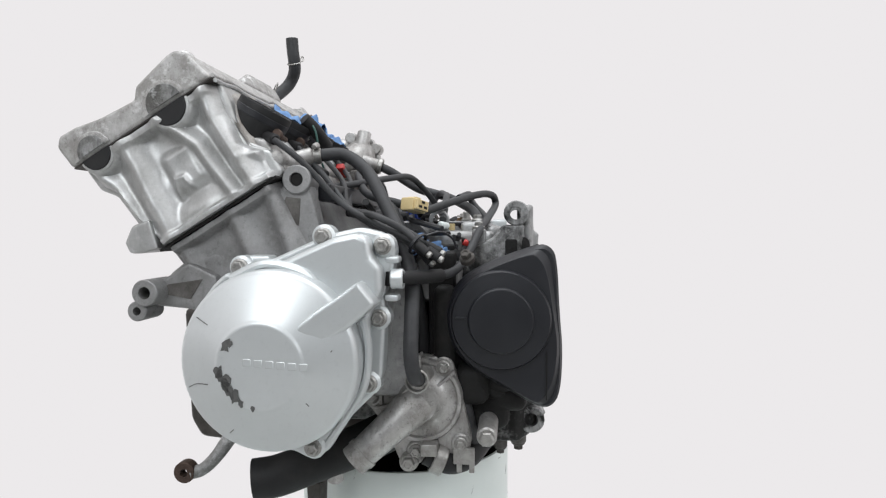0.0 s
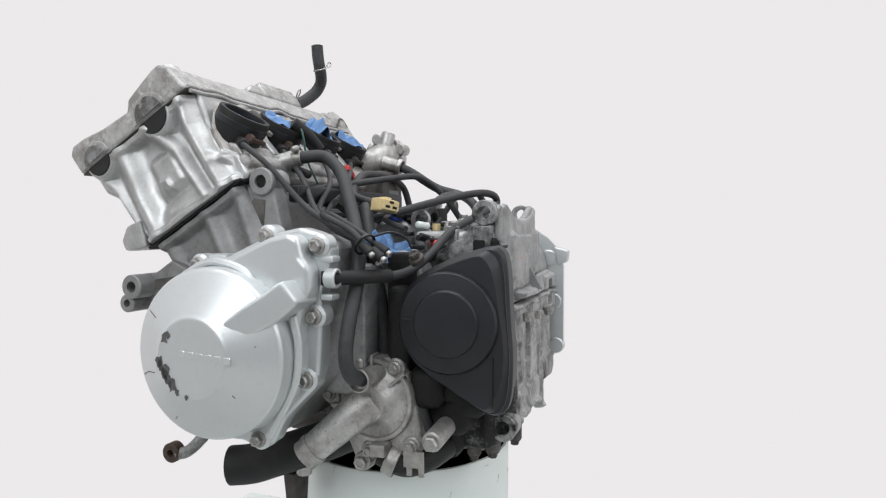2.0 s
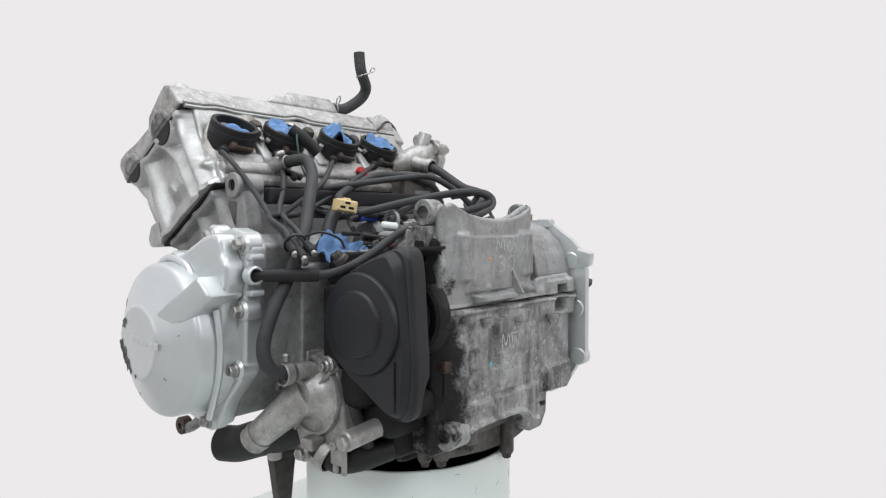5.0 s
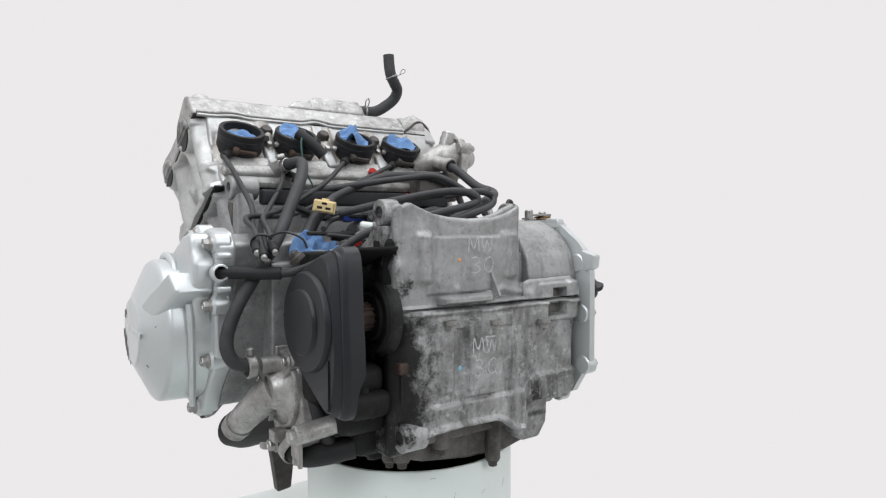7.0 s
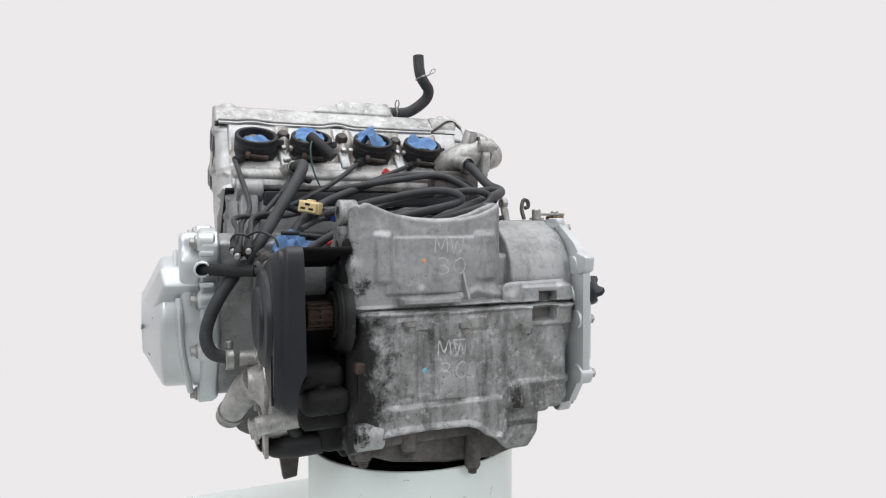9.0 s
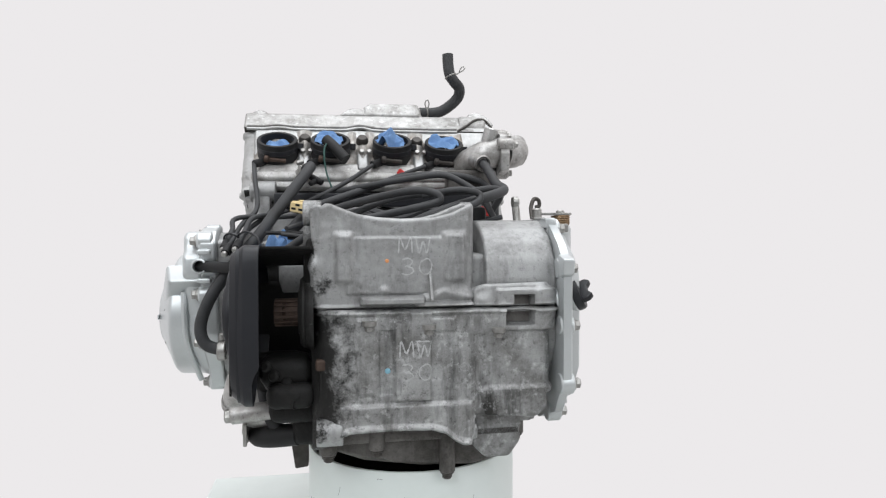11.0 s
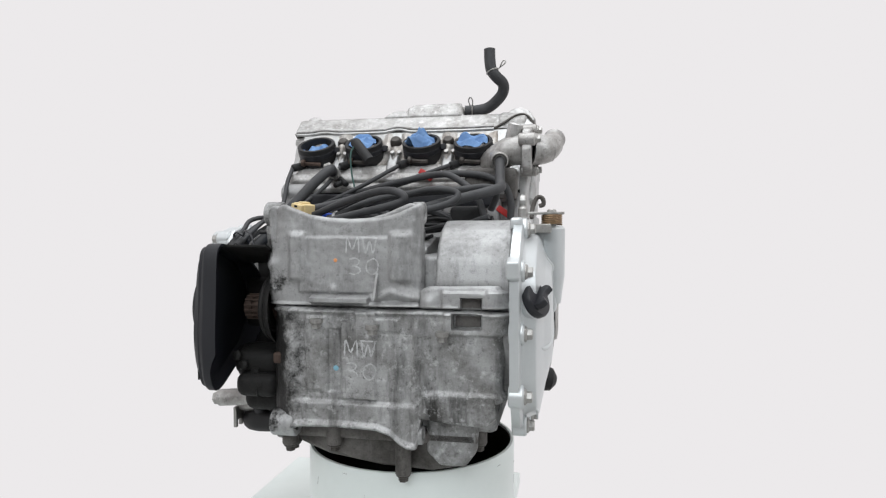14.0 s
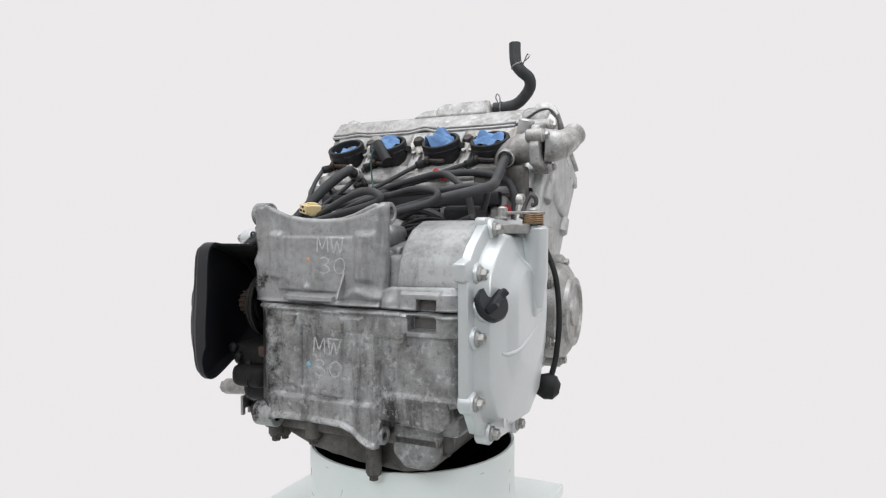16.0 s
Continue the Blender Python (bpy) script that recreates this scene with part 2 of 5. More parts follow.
def near_line(y, z, points):
    """Distance from (y, z) to a line of straight pieces."""
    best = 9.0
    for (ya, za), (yb, zb) in zip(points, points[1:]):
        dy, dz = yb - ya, zb - za
        k = max(0.0, min(1.0, ((y - ya) * dy + (z - za) * dz) / (dy * dy + dz * dz)))
        best = min(best, math.hypot(y - ya - dy * k, z - za - dz * k))
    return best


def blend_max(values):
    """The largest of the values, with soft hollows where two of them meet."""
    return sum(max(v, 0.0) ** 3 for v in values) ** (1 / 3)


def plateau(x, z, x0, x1, z0, z1, soft=0.002):
    """1 on a rectangle and 0 outside it, with soft borders."""
    return ramp(x, x0 - soft, x0 + soft) * (1 - ramp(x, x1 - soft, x1 + soft)) * ramp(z, z0 - soft, z0 + soft) * (1 - ramp(z, z1 - soft, z1 + soft))


def cast_shell(plan, low, high, height, step=0.0014, roll=0.004):
    """A cast wall along a plan line of (x, y) points, from low(s) to high(s) with s the way along it, swelling outward by height(x, z, s)."""
    line = spline([(x, y, 0) for x, y in plan], 12)
    lengths = [0.0]
    for a, b in zip(line, line[1:]):
        lengths.append(lengths[-1] + (b - a).length)
    total = lengths[-1]
    cols = int(total / step)
    rows = int(max(high(total * k / 20) - low(total * k / 20) for k in range(21)) / step)
    bm = bmesh.new()
    grid, j = [], 0
    for c in range(cols + 1):
        way = total * c / cols
        while j < len(line) - 2 and lengths[j + 1] < way:
            j += 1
        k = (way - lengths[j]) / (lengths[j + 1] - lengths[j])
        at = line[j].lerp(line[j + 1], k)
        tangent = (line[min(j + 2, len(line) - 1)] - line[max(j - 1, 0)]).normalized()
        out = Vector((tangent.y, -tangent.x, 0))
        z0, z1 = low(way), high(way)
        column = []
        for r in range(rows + 1):
            z = z0 + (z1 - z0) * r / rows
            d = min(way, total - way, z - z0, z1 - z)
            rim = 1 - math.sqrt(max(0.0, 1 - (1 - min(1.0, d / roll)) ** 2))
            grain = 0.0010 * noise.noise(Vector((at.x * 38, z * 38, at.y * 38))) + 0.0004 * noise.noise(Vector((at.x * 160, z * 160, at.y * 160)))
            column.append(bm.verts.new(at + out * ((height(at.x, z, way) + grain) * (1 - rim) - roll * rim) + Vector((0, 0, z))))
        grid.append(column)
    for a, b in zip(grid, grid[1:]):
        for r in range(rows):
            bm.faces.new((a[r], b[r], b[r + 1], a[r + 1]))
    return bm


BOLT_MESHES = {}


def bolt_mesh(mat):
    if mat.name not in BOLT_MESHES:
        b = merge(lathe([(0, -0.004), (0.0078, -0.004), (0.0078, 0.0008), (0.0062, 0.0022), (0, 0.0022)], (0, 0, 0), (0, 0, 1), 14),
                  lathe([(0.0052, 0.001), (0.0056, 0.0015), (0.0056, 0.0062), (0.0048, 0.0072), (0.0032, 0.0072), (0.0026, 0.0062), (0, 0.0062)], (0, 0, 0), (0, 0, 1), 6))
        me = bpy.data.meshes.new("bolt")
        bmesh.ops.recalc_face_normals(b, faces=b.faces)
        b.to_mesh(me)
        b.free()
        me.materials.append(mat)
        BOLT_MESHES[mat.name] = me
    return BOLT_MESHES[mat.name]


def bolt(parent, at, axis, size=1.0, mat=None):
    ob = new("bolt", bolt_mesh(mat or MAT_STEEL))
    ob.parent = parent
    ob.matrix_basis = Matrix.Translation(at) @ basis(axis) @ Matrix.Scale(size, 4)
    return ob


def circle(cy, cz, r, n, a0=0.0, a1=360.0):
    return [(cy + r * math.cos(radians(a0 + (a1 - a0) * k / n)), cz + r * math.sin(radians(a0 + (a1 - a0) * k / n))) for k in range(n)]


LEFT, RIGHT, BACK, UP, DOWN = (-1, 0, 0), (1, 0, 0), (0, -1, 0), (0, 0, 1), (0, 0, -1)

# ---- setting: glowing seamless backdrop, added floor and wall, turntable ----
# black surface with emission: the backdrop's brightness is glow, not lamp light
backdrop_mat = bpy.data.materials.new("glowing_white_backdrop")
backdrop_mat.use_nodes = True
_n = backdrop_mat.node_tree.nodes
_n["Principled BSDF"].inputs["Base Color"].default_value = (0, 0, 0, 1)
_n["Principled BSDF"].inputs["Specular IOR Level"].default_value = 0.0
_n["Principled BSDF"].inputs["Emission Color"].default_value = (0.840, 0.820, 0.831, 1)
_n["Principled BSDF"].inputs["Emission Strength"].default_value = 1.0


MAT_FLOOR = material("added_grey_floor", (0.42, 0.42, 0.41), (0.34, 0.34, 0.33), 0.0, 0.6, 3, 60, 0.05, 0.5)
MAT_WALL = material("added_wall_dark_grey", (0.16, 0.16, 0.165), (0.12, 0.12, 0.125), 0.0, 0.8, 2, 60, 0.05, 0.5)


def studio():
    # grey floor added below the view to hold back light from underneath
    bm = bmesh.new()
    bmesh.ops.create_grid(bm, x_segments=4, y_segments=4, size=60)
    tagged(part("ground", bm, MAT_FLOOR), "unseen grey floor added to dim the light from below", "floor", kind="structure")
    # seamless sweep behind the turntable; it glows itself instead of being lit
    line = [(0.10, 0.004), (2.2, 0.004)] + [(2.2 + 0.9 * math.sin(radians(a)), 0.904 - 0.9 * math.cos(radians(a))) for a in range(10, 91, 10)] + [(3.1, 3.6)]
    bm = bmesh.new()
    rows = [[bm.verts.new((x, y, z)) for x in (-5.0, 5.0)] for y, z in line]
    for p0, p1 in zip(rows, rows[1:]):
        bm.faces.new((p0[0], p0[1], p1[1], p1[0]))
    tagged(part("backdrop", bm, backdrop_mat), "seamless white studio backdrop that glows evenly in place of lamp light", "backdrop", kind="structure")
    # dark wall added out of view behind the camera to darken reflections
    tagged(part("added_dark_wall", box(-2.2, 2.2, -2.3, -2.2, 0.0, 2.6, 0.0), MAT_WALL), "unseen dark wall added behind the camera to darken reflections", "wall", kind="structure")


studio()


def turntable():
    t = tagged(new("turntable"), "white rectangular board on a round turntable plate", "turntable")
    part("plate", lathe([(0, 0.0045), (0.105, 0.0045), (0.105, 0.006), (0.110, 0.008), (0.110, 0.012), (0, 0.012)], (0, 0, 0), UP, 96), MAT_WHITE, t)
    part("board", prism([(-0.29, -0.25), (0.114, -0.25), (0.114, 0.321), (-0.29, 0.321)], "z", 0.012, 0.03, 0.003), MAT_WHITE, t)
    return t


def drum():
    """White plastic drum with an open top, a little off the turning axis."""
    d = tagged(new("drum"), "white scuffed plastic drum with an open dark top on the turntable", "drum")
    c = (0.0035, 0.004, 0)
    hgt = RIM - 0.03
    part("wall", lathe([(0.1215, 0), (0.126, 0), (0.126, hgt - 0.002), (0.1252, hgt), (0.1222, hgt), (0.1215, hgt - 0.002), (0.1215, 0)], c, UP, 128), MAT_WHITE, d)
    # inner wall and bottom of the drum, drawn black all over
    part("inner_wall", lathe([(0, 0.004), (0.1208, 0.004), (0.1208, hgt - 0.003), (0.1214, hgt - 0.003), (0.1214, 0.002), (0, 0.002)], c, UP, 96), MAT_GREASE_SHADE, d, "black inside")
    rnd = random.Random(5)
    for k in range(34):
        a = rnd.uniform(0, 2 * math.pi)
        z = rnd.uniform(0.062, hgt - 0.006)
        length, slope, w = rnd.choice([0.002, 0.004, 0.006, 0.012]), rnd.uniform(-0.5, 0.5), rnd.uniform(0.0003, 0.0008)
        if k % 6 == 0:
            slope, length = 3.0, 0.003
        bm = bmesh.new()
        pts = []
        for s in range(5):
            u = (s / 4 - 0.5) * length
            aa = a + u / 0.126
            zz = z + u * slope + rnd.uniform(-0.0004, 0.0004)
            pts.append([bm.verts.new((c[0] + rr * math.cos(aa), c[1] + rr * math.sin(aa), zz + q)) for rr, q in ((0.1259, -w / 2), (0.12625, 0), (0.1259, w / 2))])
        for p0, p1 in zip(pts, pts[1:]):
            for j in range(2):
                bm.faces.new((p0[j], p1[j], p1[j + 1], p0[j + 1]))
        part("scuff_mark", bm, MAT_MARK, d)
    return d


TABLE, DRUM = turntable(), drum()

# ---- the engine: x to its right, y to its front, z up from the drum's rim ----
ENGINE = tagged(new("motorcycle_engine"), "used four-cylinder motorcycle engine in grimy cast aluminium on the drum", "engine")
# The cylinders lean forward: in this space z runs up the cylinders and y to the front.
LEAN = Matrix.Translation((0, 0.147, 0.274)) @ Matrix.Rotation(radians(-31), 4, "X")


SKINS = {}


def crankcase():
    # core of the upper half: a thin rear wall with a dip between two mounting ears, and the cases in front of it
    up = part("upper_crankcase", merge(
        prism([(-0.114, 0.279), (-0.108, 0.2835), (-0.097, 0.2810), (-0.086, 0.2765), (-0.067, 0.2715), (-0.037, 0.2680), (-0.003, 0.2700), (0.014, 0.2745), (0.029, 0.281), (0.040, 0.285), (0.048, 0.281),
               (0.050, 0.23), (-0.110, 0.23)], "y", -0.1465, -0.1385, 0.003, 3),
        box(-0.108, 0.050, -0.1455, -0.120, 0.175, 0.236, 0.004),
        box(-0.108, 0.10, -0.135, 0.10, 0.175, 0.232, 0.006),
        box(-0.175, 0.10, 0.02, 0.15, 0.12, 0.225, 0.01),
        prism([(-0.125, 0.18), (0.06, 0.18), (0.10, 0.2), (0.10, 0.215), (0.06, 0.245), (-0.06, 0.25), (-0.11, 0.24)], "x", -0.02, 0.05, 0.006),
    ), MAT_CASE_UP, ENGINE, "grimy upper crankcase half")
    # cast skin of the rear wall: it turns round the left corner to the oily flank
    top = between([(0.0, 0.2385), (0.026, 0.2400), (0.038, 0.262), (0.044, 0.2800), (0.052, 0.2842), (0.058, 0.2840), (0.070, 0.2790), (0.084, 0.2738), (0.104, 0.2705), (0.128, 0.2690), (0.160, 0.2705), (0.178, 0.2752),
                   (0.192, 0.2815), (0.203, 0.2852), (0.210, 0.2845), (0.220, 0.272), (0.240, 0.262)])

    def upper_relief(x, z, s):
        out = blend_max([0.0060 * plateau(x, z, -0.0880, -0.0720, 0.2060, 0.2545, 0.0035), 0.0060 * plateau(x, z, 0.0190, 0.0410, 0.2060, 0.2545, 0.0035),
                         0.0022 * plateau(x, z, -0.078, 0.028, 0.194, 0.2505, 0.0014),
                         0.0125 * plateau(x, z, -0.0640, -0.0010, 0.1835, 0.1910, 0.0016), 0.0085 * plateau(x, z, -0.009, 0.047, 0.1800, 0.1850, 0.0020),
                         0.0050 * bump(near_line(x, z, [(-0.001, 0.187), (0.020, 0.195), (0.046, 0.189)]), 0.005),
                         0.0055 * bump(math.hypot(x + 0.041, z - 0.197), 0.005)])
        out += 0.0028 * (1 - ramp(z, 0.180, 0.184))
        if x < -0.088:
            out += 0.0035 * bump(s - 0.040, 0.006) * (1 - ramp(z, 0.225, 0.25)) + 0.003 * bump(math.hypot(s - 0.041, (z - 0.222) * 1.4), 0.008) + 0.003 * bump(math.hypot(s - 0.040, (z - 0.196) * 1.4), 0.007)
        return out
    skin = cast_shell([(-0.1150, -0.104), (-0.1152, -0.122), (-0.1130, -0.136), (-0.1075, -0.1445), (-0.098, -0.1485), (-0.085, -0.1495), (-0.03, -0.1495), (0.034, -0.1495), (0.0455, -0.1480), (0.0510, -0.142), (0.0520, -0.134)],
                      lambda s: 0.1795, top, upper_relief)
    SKINS["upper"] = BVHTree.FromBMesh(skin)
    part("rear_skin", skin, MAT_CASE_UP, up)
    part("rib", prism([(-0.150, 0.188), (-0.166, 0.188), (-0.150, 0.2165)], "x", 0.0040, 0.0072, 0.0012), MAT_CASE_UP, up)
    for x, sx in ((-0.113, -1), (0.045, 1)):
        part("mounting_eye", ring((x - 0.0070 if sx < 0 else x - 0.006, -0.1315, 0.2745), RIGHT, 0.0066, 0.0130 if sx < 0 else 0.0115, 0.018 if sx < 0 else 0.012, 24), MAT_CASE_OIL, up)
    # left flank that carries the eye, with a black slab as shade beside it
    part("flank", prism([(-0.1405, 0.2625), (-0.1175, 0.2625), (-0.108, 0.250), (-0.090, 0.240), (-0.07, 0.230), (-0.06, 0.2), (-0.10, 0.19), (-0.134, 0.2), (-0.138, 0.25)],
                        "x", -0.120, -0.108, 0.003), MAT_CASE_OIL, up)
    part("pocket_shade", prism([(-0.1205, -0.118), (-0.1205, -0.134), (-0.1085, -0.1475), (-0.105, -0.118)], "z", 0.203, 0.250, 0.004, 3), MAT_GREASE_SHADE, up, "black slab painted for the shade under the mounting eye")
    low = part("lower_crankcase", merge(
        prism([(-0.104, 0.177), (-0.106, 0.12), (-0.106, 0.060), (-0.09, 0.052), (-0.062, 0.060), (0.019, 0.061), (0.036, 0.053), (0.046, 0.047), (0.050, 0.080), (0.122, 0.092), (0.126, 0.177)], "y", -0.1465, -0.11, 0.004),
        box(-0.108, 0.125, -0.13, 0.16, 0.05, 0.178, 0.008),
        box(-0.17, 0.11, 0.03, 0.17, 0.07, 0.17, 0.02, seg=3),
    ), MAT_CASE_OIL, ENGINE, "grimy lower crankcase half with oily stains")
    foot = between([(0.0, 0.034), (0.046, 0.034), (0.062, 0.040), (0.074, 0.0500), (0.090, 0.0555), (0.130, 0.0570), (0.172, 0.0555), (0.186, 0.051), (0.196, 0.0425), (0.204, 0.0385), (0.2125, 0.0385), (0.2170, 0.068), (0.262, 0.0700), (0.272, 0.082), (0.310, 0.090)])

    def lower_relief(x, z, s):
        rim = z - foot(s)
        out = 0.0042 * plateau(x, z, -0.0305, 0.0055, 0.087, 0.166, 0.0014) + 0.0030 * plateau(x, z, -0.0690, -0.0490, 0.094, 0.170, 0.0026) - 0.0030 * plateau(x, z, -0.0460, -0.0325, 0.093, 0.158, 0.0010)
        out += 0.0040 * (1 - ramp(z, 0.081, 0.0855)) * plateau(x, z, -0.083, 0.0455, 0.0, 0.2, 0.003) + 0.0035 * (1 - ramp(rim, 0.004, 0.009)) * plateau(x, z, -0.092, 0.047, 0.0, 0.2, 0.004)
        out += 0.0030 * bump(x + 0.0865, 0.0065) * (1 - ramp(z, 0.135, 0.165)) + 0.0028 * ramp(z, 0.1715, 0.1750)
        out += 0.0030 * plateau(x, z, 0.0060, 0.0300, 0.1560, 0.1700, 0.0016) + 0.0040 * plateau(x, z, -0.016, 0.006, 0.166, 0.176, 0.0014)
        out += 0.0025 * bump(x - 0.0300, 0.0060) * plateau(x, z, 0.0, 0.06, 0.060, 0.150, 0.010) + 0.0032 * bump(x - 0.0470, 0.0040) * (1 - ramp(z, 0.150, 0.175))
        out -= 0.0110 * plateau(x, z, 0.0830, 0.1116, 0.1605, 0.1755, 0.0008)
        out += 0.0040 * plateau(x, z, 0.0745, 0.1170, 0.1545, 0.180, 0.0016) + 0.0065 * plateau(x, z, 0.1170, 0.134, 0.1545, 0.190, 0.0020)
        out += 0.0030 * (1 - ramp(z, 0.094, 0.099)) * ramp(x, 0.050, 0.054) + 0.003 * bump(x - 0.098, 0.003) * plateau(x, z, 0.08, 0.12, 0.135, 0.156, 0.003)
        if x < -0.09:
            out += 0.0030 * bump(s - 0.044, 0.007) * (1 - ramp(z, 0.15, 0.18)) - 0.003 * bump(s - 0.028, 0.010) * plateau(s, z, 0.0, 0.05, 0.06, 0.15, 0.01)
        return out
    skin = cast_shell([(-0.1125, -0.088), (-0.1130, -0.112), (-0.1110, -0.130), (-0.1060, -0.143), (-0.0960, -0.1515), (-0.083, -0.1545), (-0.055, -0.1550), (0.04, -0.1550), (0.060, -0.1540), (0.116, -0.1535), (0.1275, -0.1515), (0.1325, -0.145), (0.1335, -0.136)],
                      foot, lambda s: 0.1788, lower_relief)
    SKINS["lower"] = BVHTree.FromBMesh(skin)
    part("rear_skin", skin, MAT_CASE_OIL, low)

    def shelf_relief(x, z, s):
        out = 0.0045 * plateau(x, z, 0.0730, 0.1170, 0.170, 0.1970, 0.0016) + 0.0070 * plateau(x, z, 0.1170, 0.134, 0.170, 0.1985, 0.0020) - 0.0140 * plateau(x, z, 0.0910, 0.1116, 0.1800, 0.1905, 0.0008)
        return out + 0.0028 * (1 - ramp(z, 0.180, 0.184)) + 0.004 * bump(math.hypot(x - 0.060, z - 0.186), 0.007)
    part("shelf_skin", cast_shell([(0.047, -0.142), (0.050, -0.1490), (0.058, -0.1530), (0.116, -0.1530), (0.1275, -0.1515), (0.1325, -0.145), (0.1335, -0.136)], lambda s: 0.1795, between([(0.0, 0.196), (0.02, 0.202), (0.12, 0.204)]), shelf_relief), MAT_CASE_UP, up)
    part("shelf_core", box(0.045, 0.128, -0.1465, -0.05, 0.1755, 0.198, 0.004), MAT_CASE_UP, up)
    # the recess's shade is deepened by a darker plate on its floor
    part("recess_shade", box(0.085, 0.110, -0.1478, -0.142, 0.162, 0.190, 0.001), MAT_PAN, low, "dark plate that paints the shade in the square recess")
    part("recess_block", box(0.0815, 0.0915, -0.1575, -0.148, 0.181, 0.1915, 0.0015), MAT_CASE_UP, up)
    for x, z in ((-0.056, 0.165), (0.003, 0.160), (0.074, 0.155)):
        bolt(low, (x, -0.160, z), DOWN, 0.9)
    part("pinch_lug", box(-0.1090, -0.0935, -0.150, -0.135, 0.118, 0.130, 0.003, seg=3), MAT_RUST, low, "rusty lug")
    part("mounting_eye", ring((-0.1085, -0.1475, 0.057), RIGHT, 0.0072, 0.0140, 0.026), MAT_CASE_UP, low)
    part("mounting_eye", ring((0.0425, -0.1490, 0.052), RIGHT, 0.0045, 0.0095, 0.010), MAT_CASE_UP, low)
    part("foot", prism([(0.05, 0.095), (0.125, 0.095), (0.128, 0.075), (0.115, 0.064), (0.06, 0.068)], "y", -0.158, -0.10, 0.004), MAT_CASE_LOW, low)
    # clutch housing, a drum on its side
    house = part("clutch_housing", merge(
        lathe([(0, 0.064), (0.090, 0.064), (0.093, 0.07), (0.094, 0.1395), (0, 0.1395)], (0, -0.052, 0.163), RIGHT, 48),
        prism([(-0.146, 0.180), (-0.1475, 0.205), (-0.143, 0.226), (-0.132, 0.244), (-0.115, 0.258), (-0.09, 0.267), (0.02, 0.268), (0.06, 0.2), (0.06, 0.14)], "x", 0.064, 0.140, 0.004, 3)), MAT_CASE_UP, ENGINE, "dull cast clutch housing")
    part("lug", merge(rod((0.078, -0.126, 0.221), (0.078, -0.136, 0.228), 0.0095, 4), rod((0.078, -0.132, 0.225), (0.078, -0.139, 0.230), 0.0055, 14)), MAT_CASE_LOW, house)
    # oily left wall behind the sprocket cover
    wall = part("sprocket_wall", box(-0.1172, -0.095, -0.108, -0.02, 0.04, 0.242, 0.004), MAT_GREASE_SHADE, ENGINE, "oily black wall behind the sprocket cover")
    # black blocks added to fill the hollow, oil and shade in one colour
    part("oily_fill", box(-0.112, -0.08, -0.10, 0.02, 0.02, 0.10, 0.006), MAT_GREASE_SHADE, wall)
    part("oily_fill", box(-0.165, -0.10, -0.072, -0.046, 0.05, 0.236, 0.004), MAT_GREASE_SHADE, wall)
    part("oily_fill", box(-0.181, -0.10, -0.074, -0.052, 0.075, 0.205, 0.008, seg=3), MAT_GREASE_SHADE, wall)
    part("oily_fill", box(-0.178, -0.12, -0.106, -0.070, 0.088, 0.128, 0.012, seg=3), MAT_GREASE_SHADE, wall)
    part("oily_fill", box(-0.135, -0.10, -0.118, -0.06, 0.084, 0.112, 0.010, seg=3), MAT_GREASE_SHADE, wall)
    part("oily_fill", box(-0.158, -0.10, -0.125, -0.05, 0.058, 0.10, 0.012, seg=3), MAT_GREASE_SHADE, wall)
    part("oily_fill", box(-0.135, -0.09, -0.11, -0.03, 0.03, 0.07, 0.01, seg=3), MAT_GREASE_SHADE, wall)
    part("oily_fill", merge(box(-0.166, -0.112, -0.132, -0.080, 0.098, 0.128, 0.012, seg=4), box(-0.158, -0.110, -0.142, -0.100, 0.078, 0.104, 0.010, seg=4), tube([(-0.160, -0.085, 0.110), (-0.150, -0.115, 0.098), (-0.125, -0.135, 0.086)], 0.010, 14)), MAT_GREASE_SHADE, wall)
    for x, y, z in ((-0.150, -0.134, 0.112), (-0.138, -0.131, 0.104), (-0.158, -0.133, 0.122), (-0.128, -0.138, 0.092)):
        part("oil_clump", lathe([(0, -0.004), (0.005, -0.003), (0.006, 0.001), (0.004, 0.004), (0, 0.005)], (x, y, z), (-0.4, -1, 0.2), 9), MAT_GREASE_SHADE, wall)
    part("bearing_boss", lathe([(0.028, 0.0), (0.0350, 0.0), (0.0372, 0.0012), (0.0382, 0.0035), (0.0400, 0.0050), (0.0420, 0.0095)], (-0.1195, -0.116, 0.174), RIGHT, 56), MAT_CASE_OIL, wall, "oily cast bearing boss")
    part("seal_ring", ring((-0.1240, -0.118, 0.174), RIGHT, 0.028, 0.0365, 0.008, 36, 0.003), MAT_GREASE_SHADE, wall)
    part("seal_ring", ring((-0.126, -0.120, 0.174), RIGHT, 0.012, 0.024, 0.01, 36, 0.002), MAT_GREASE_SHADE, wall)
    part("output_shaft", lathe([(0, 0)] + [(0.0118, 0), (0.0125, 0.001), (0.0125, 0.008), (0.0105, 0.009), (0.0105, 0.012), (0.0125, 0.0125), (0.0125, 0.034), (0.016, 0.036), (0.016, 0.046), (0, 0.046)],
                                (-0.150, -0.120, 0.174), RIGHT, 28), MAT_RUST, wall, "rusty splined output shaft")
    for k in range(14):
        a = 2 * math.pi * k / 14
        part("spline_tooth", box(-0.1495, -0.118, -0.0012, 0.0012, 0.0118, 0.0142, 0.0004, Matrix.Translation((0, -0.120, 0.174)) @ Matrix.Rotation(a, 4, "X"), 1), MAT_RUST, wall)
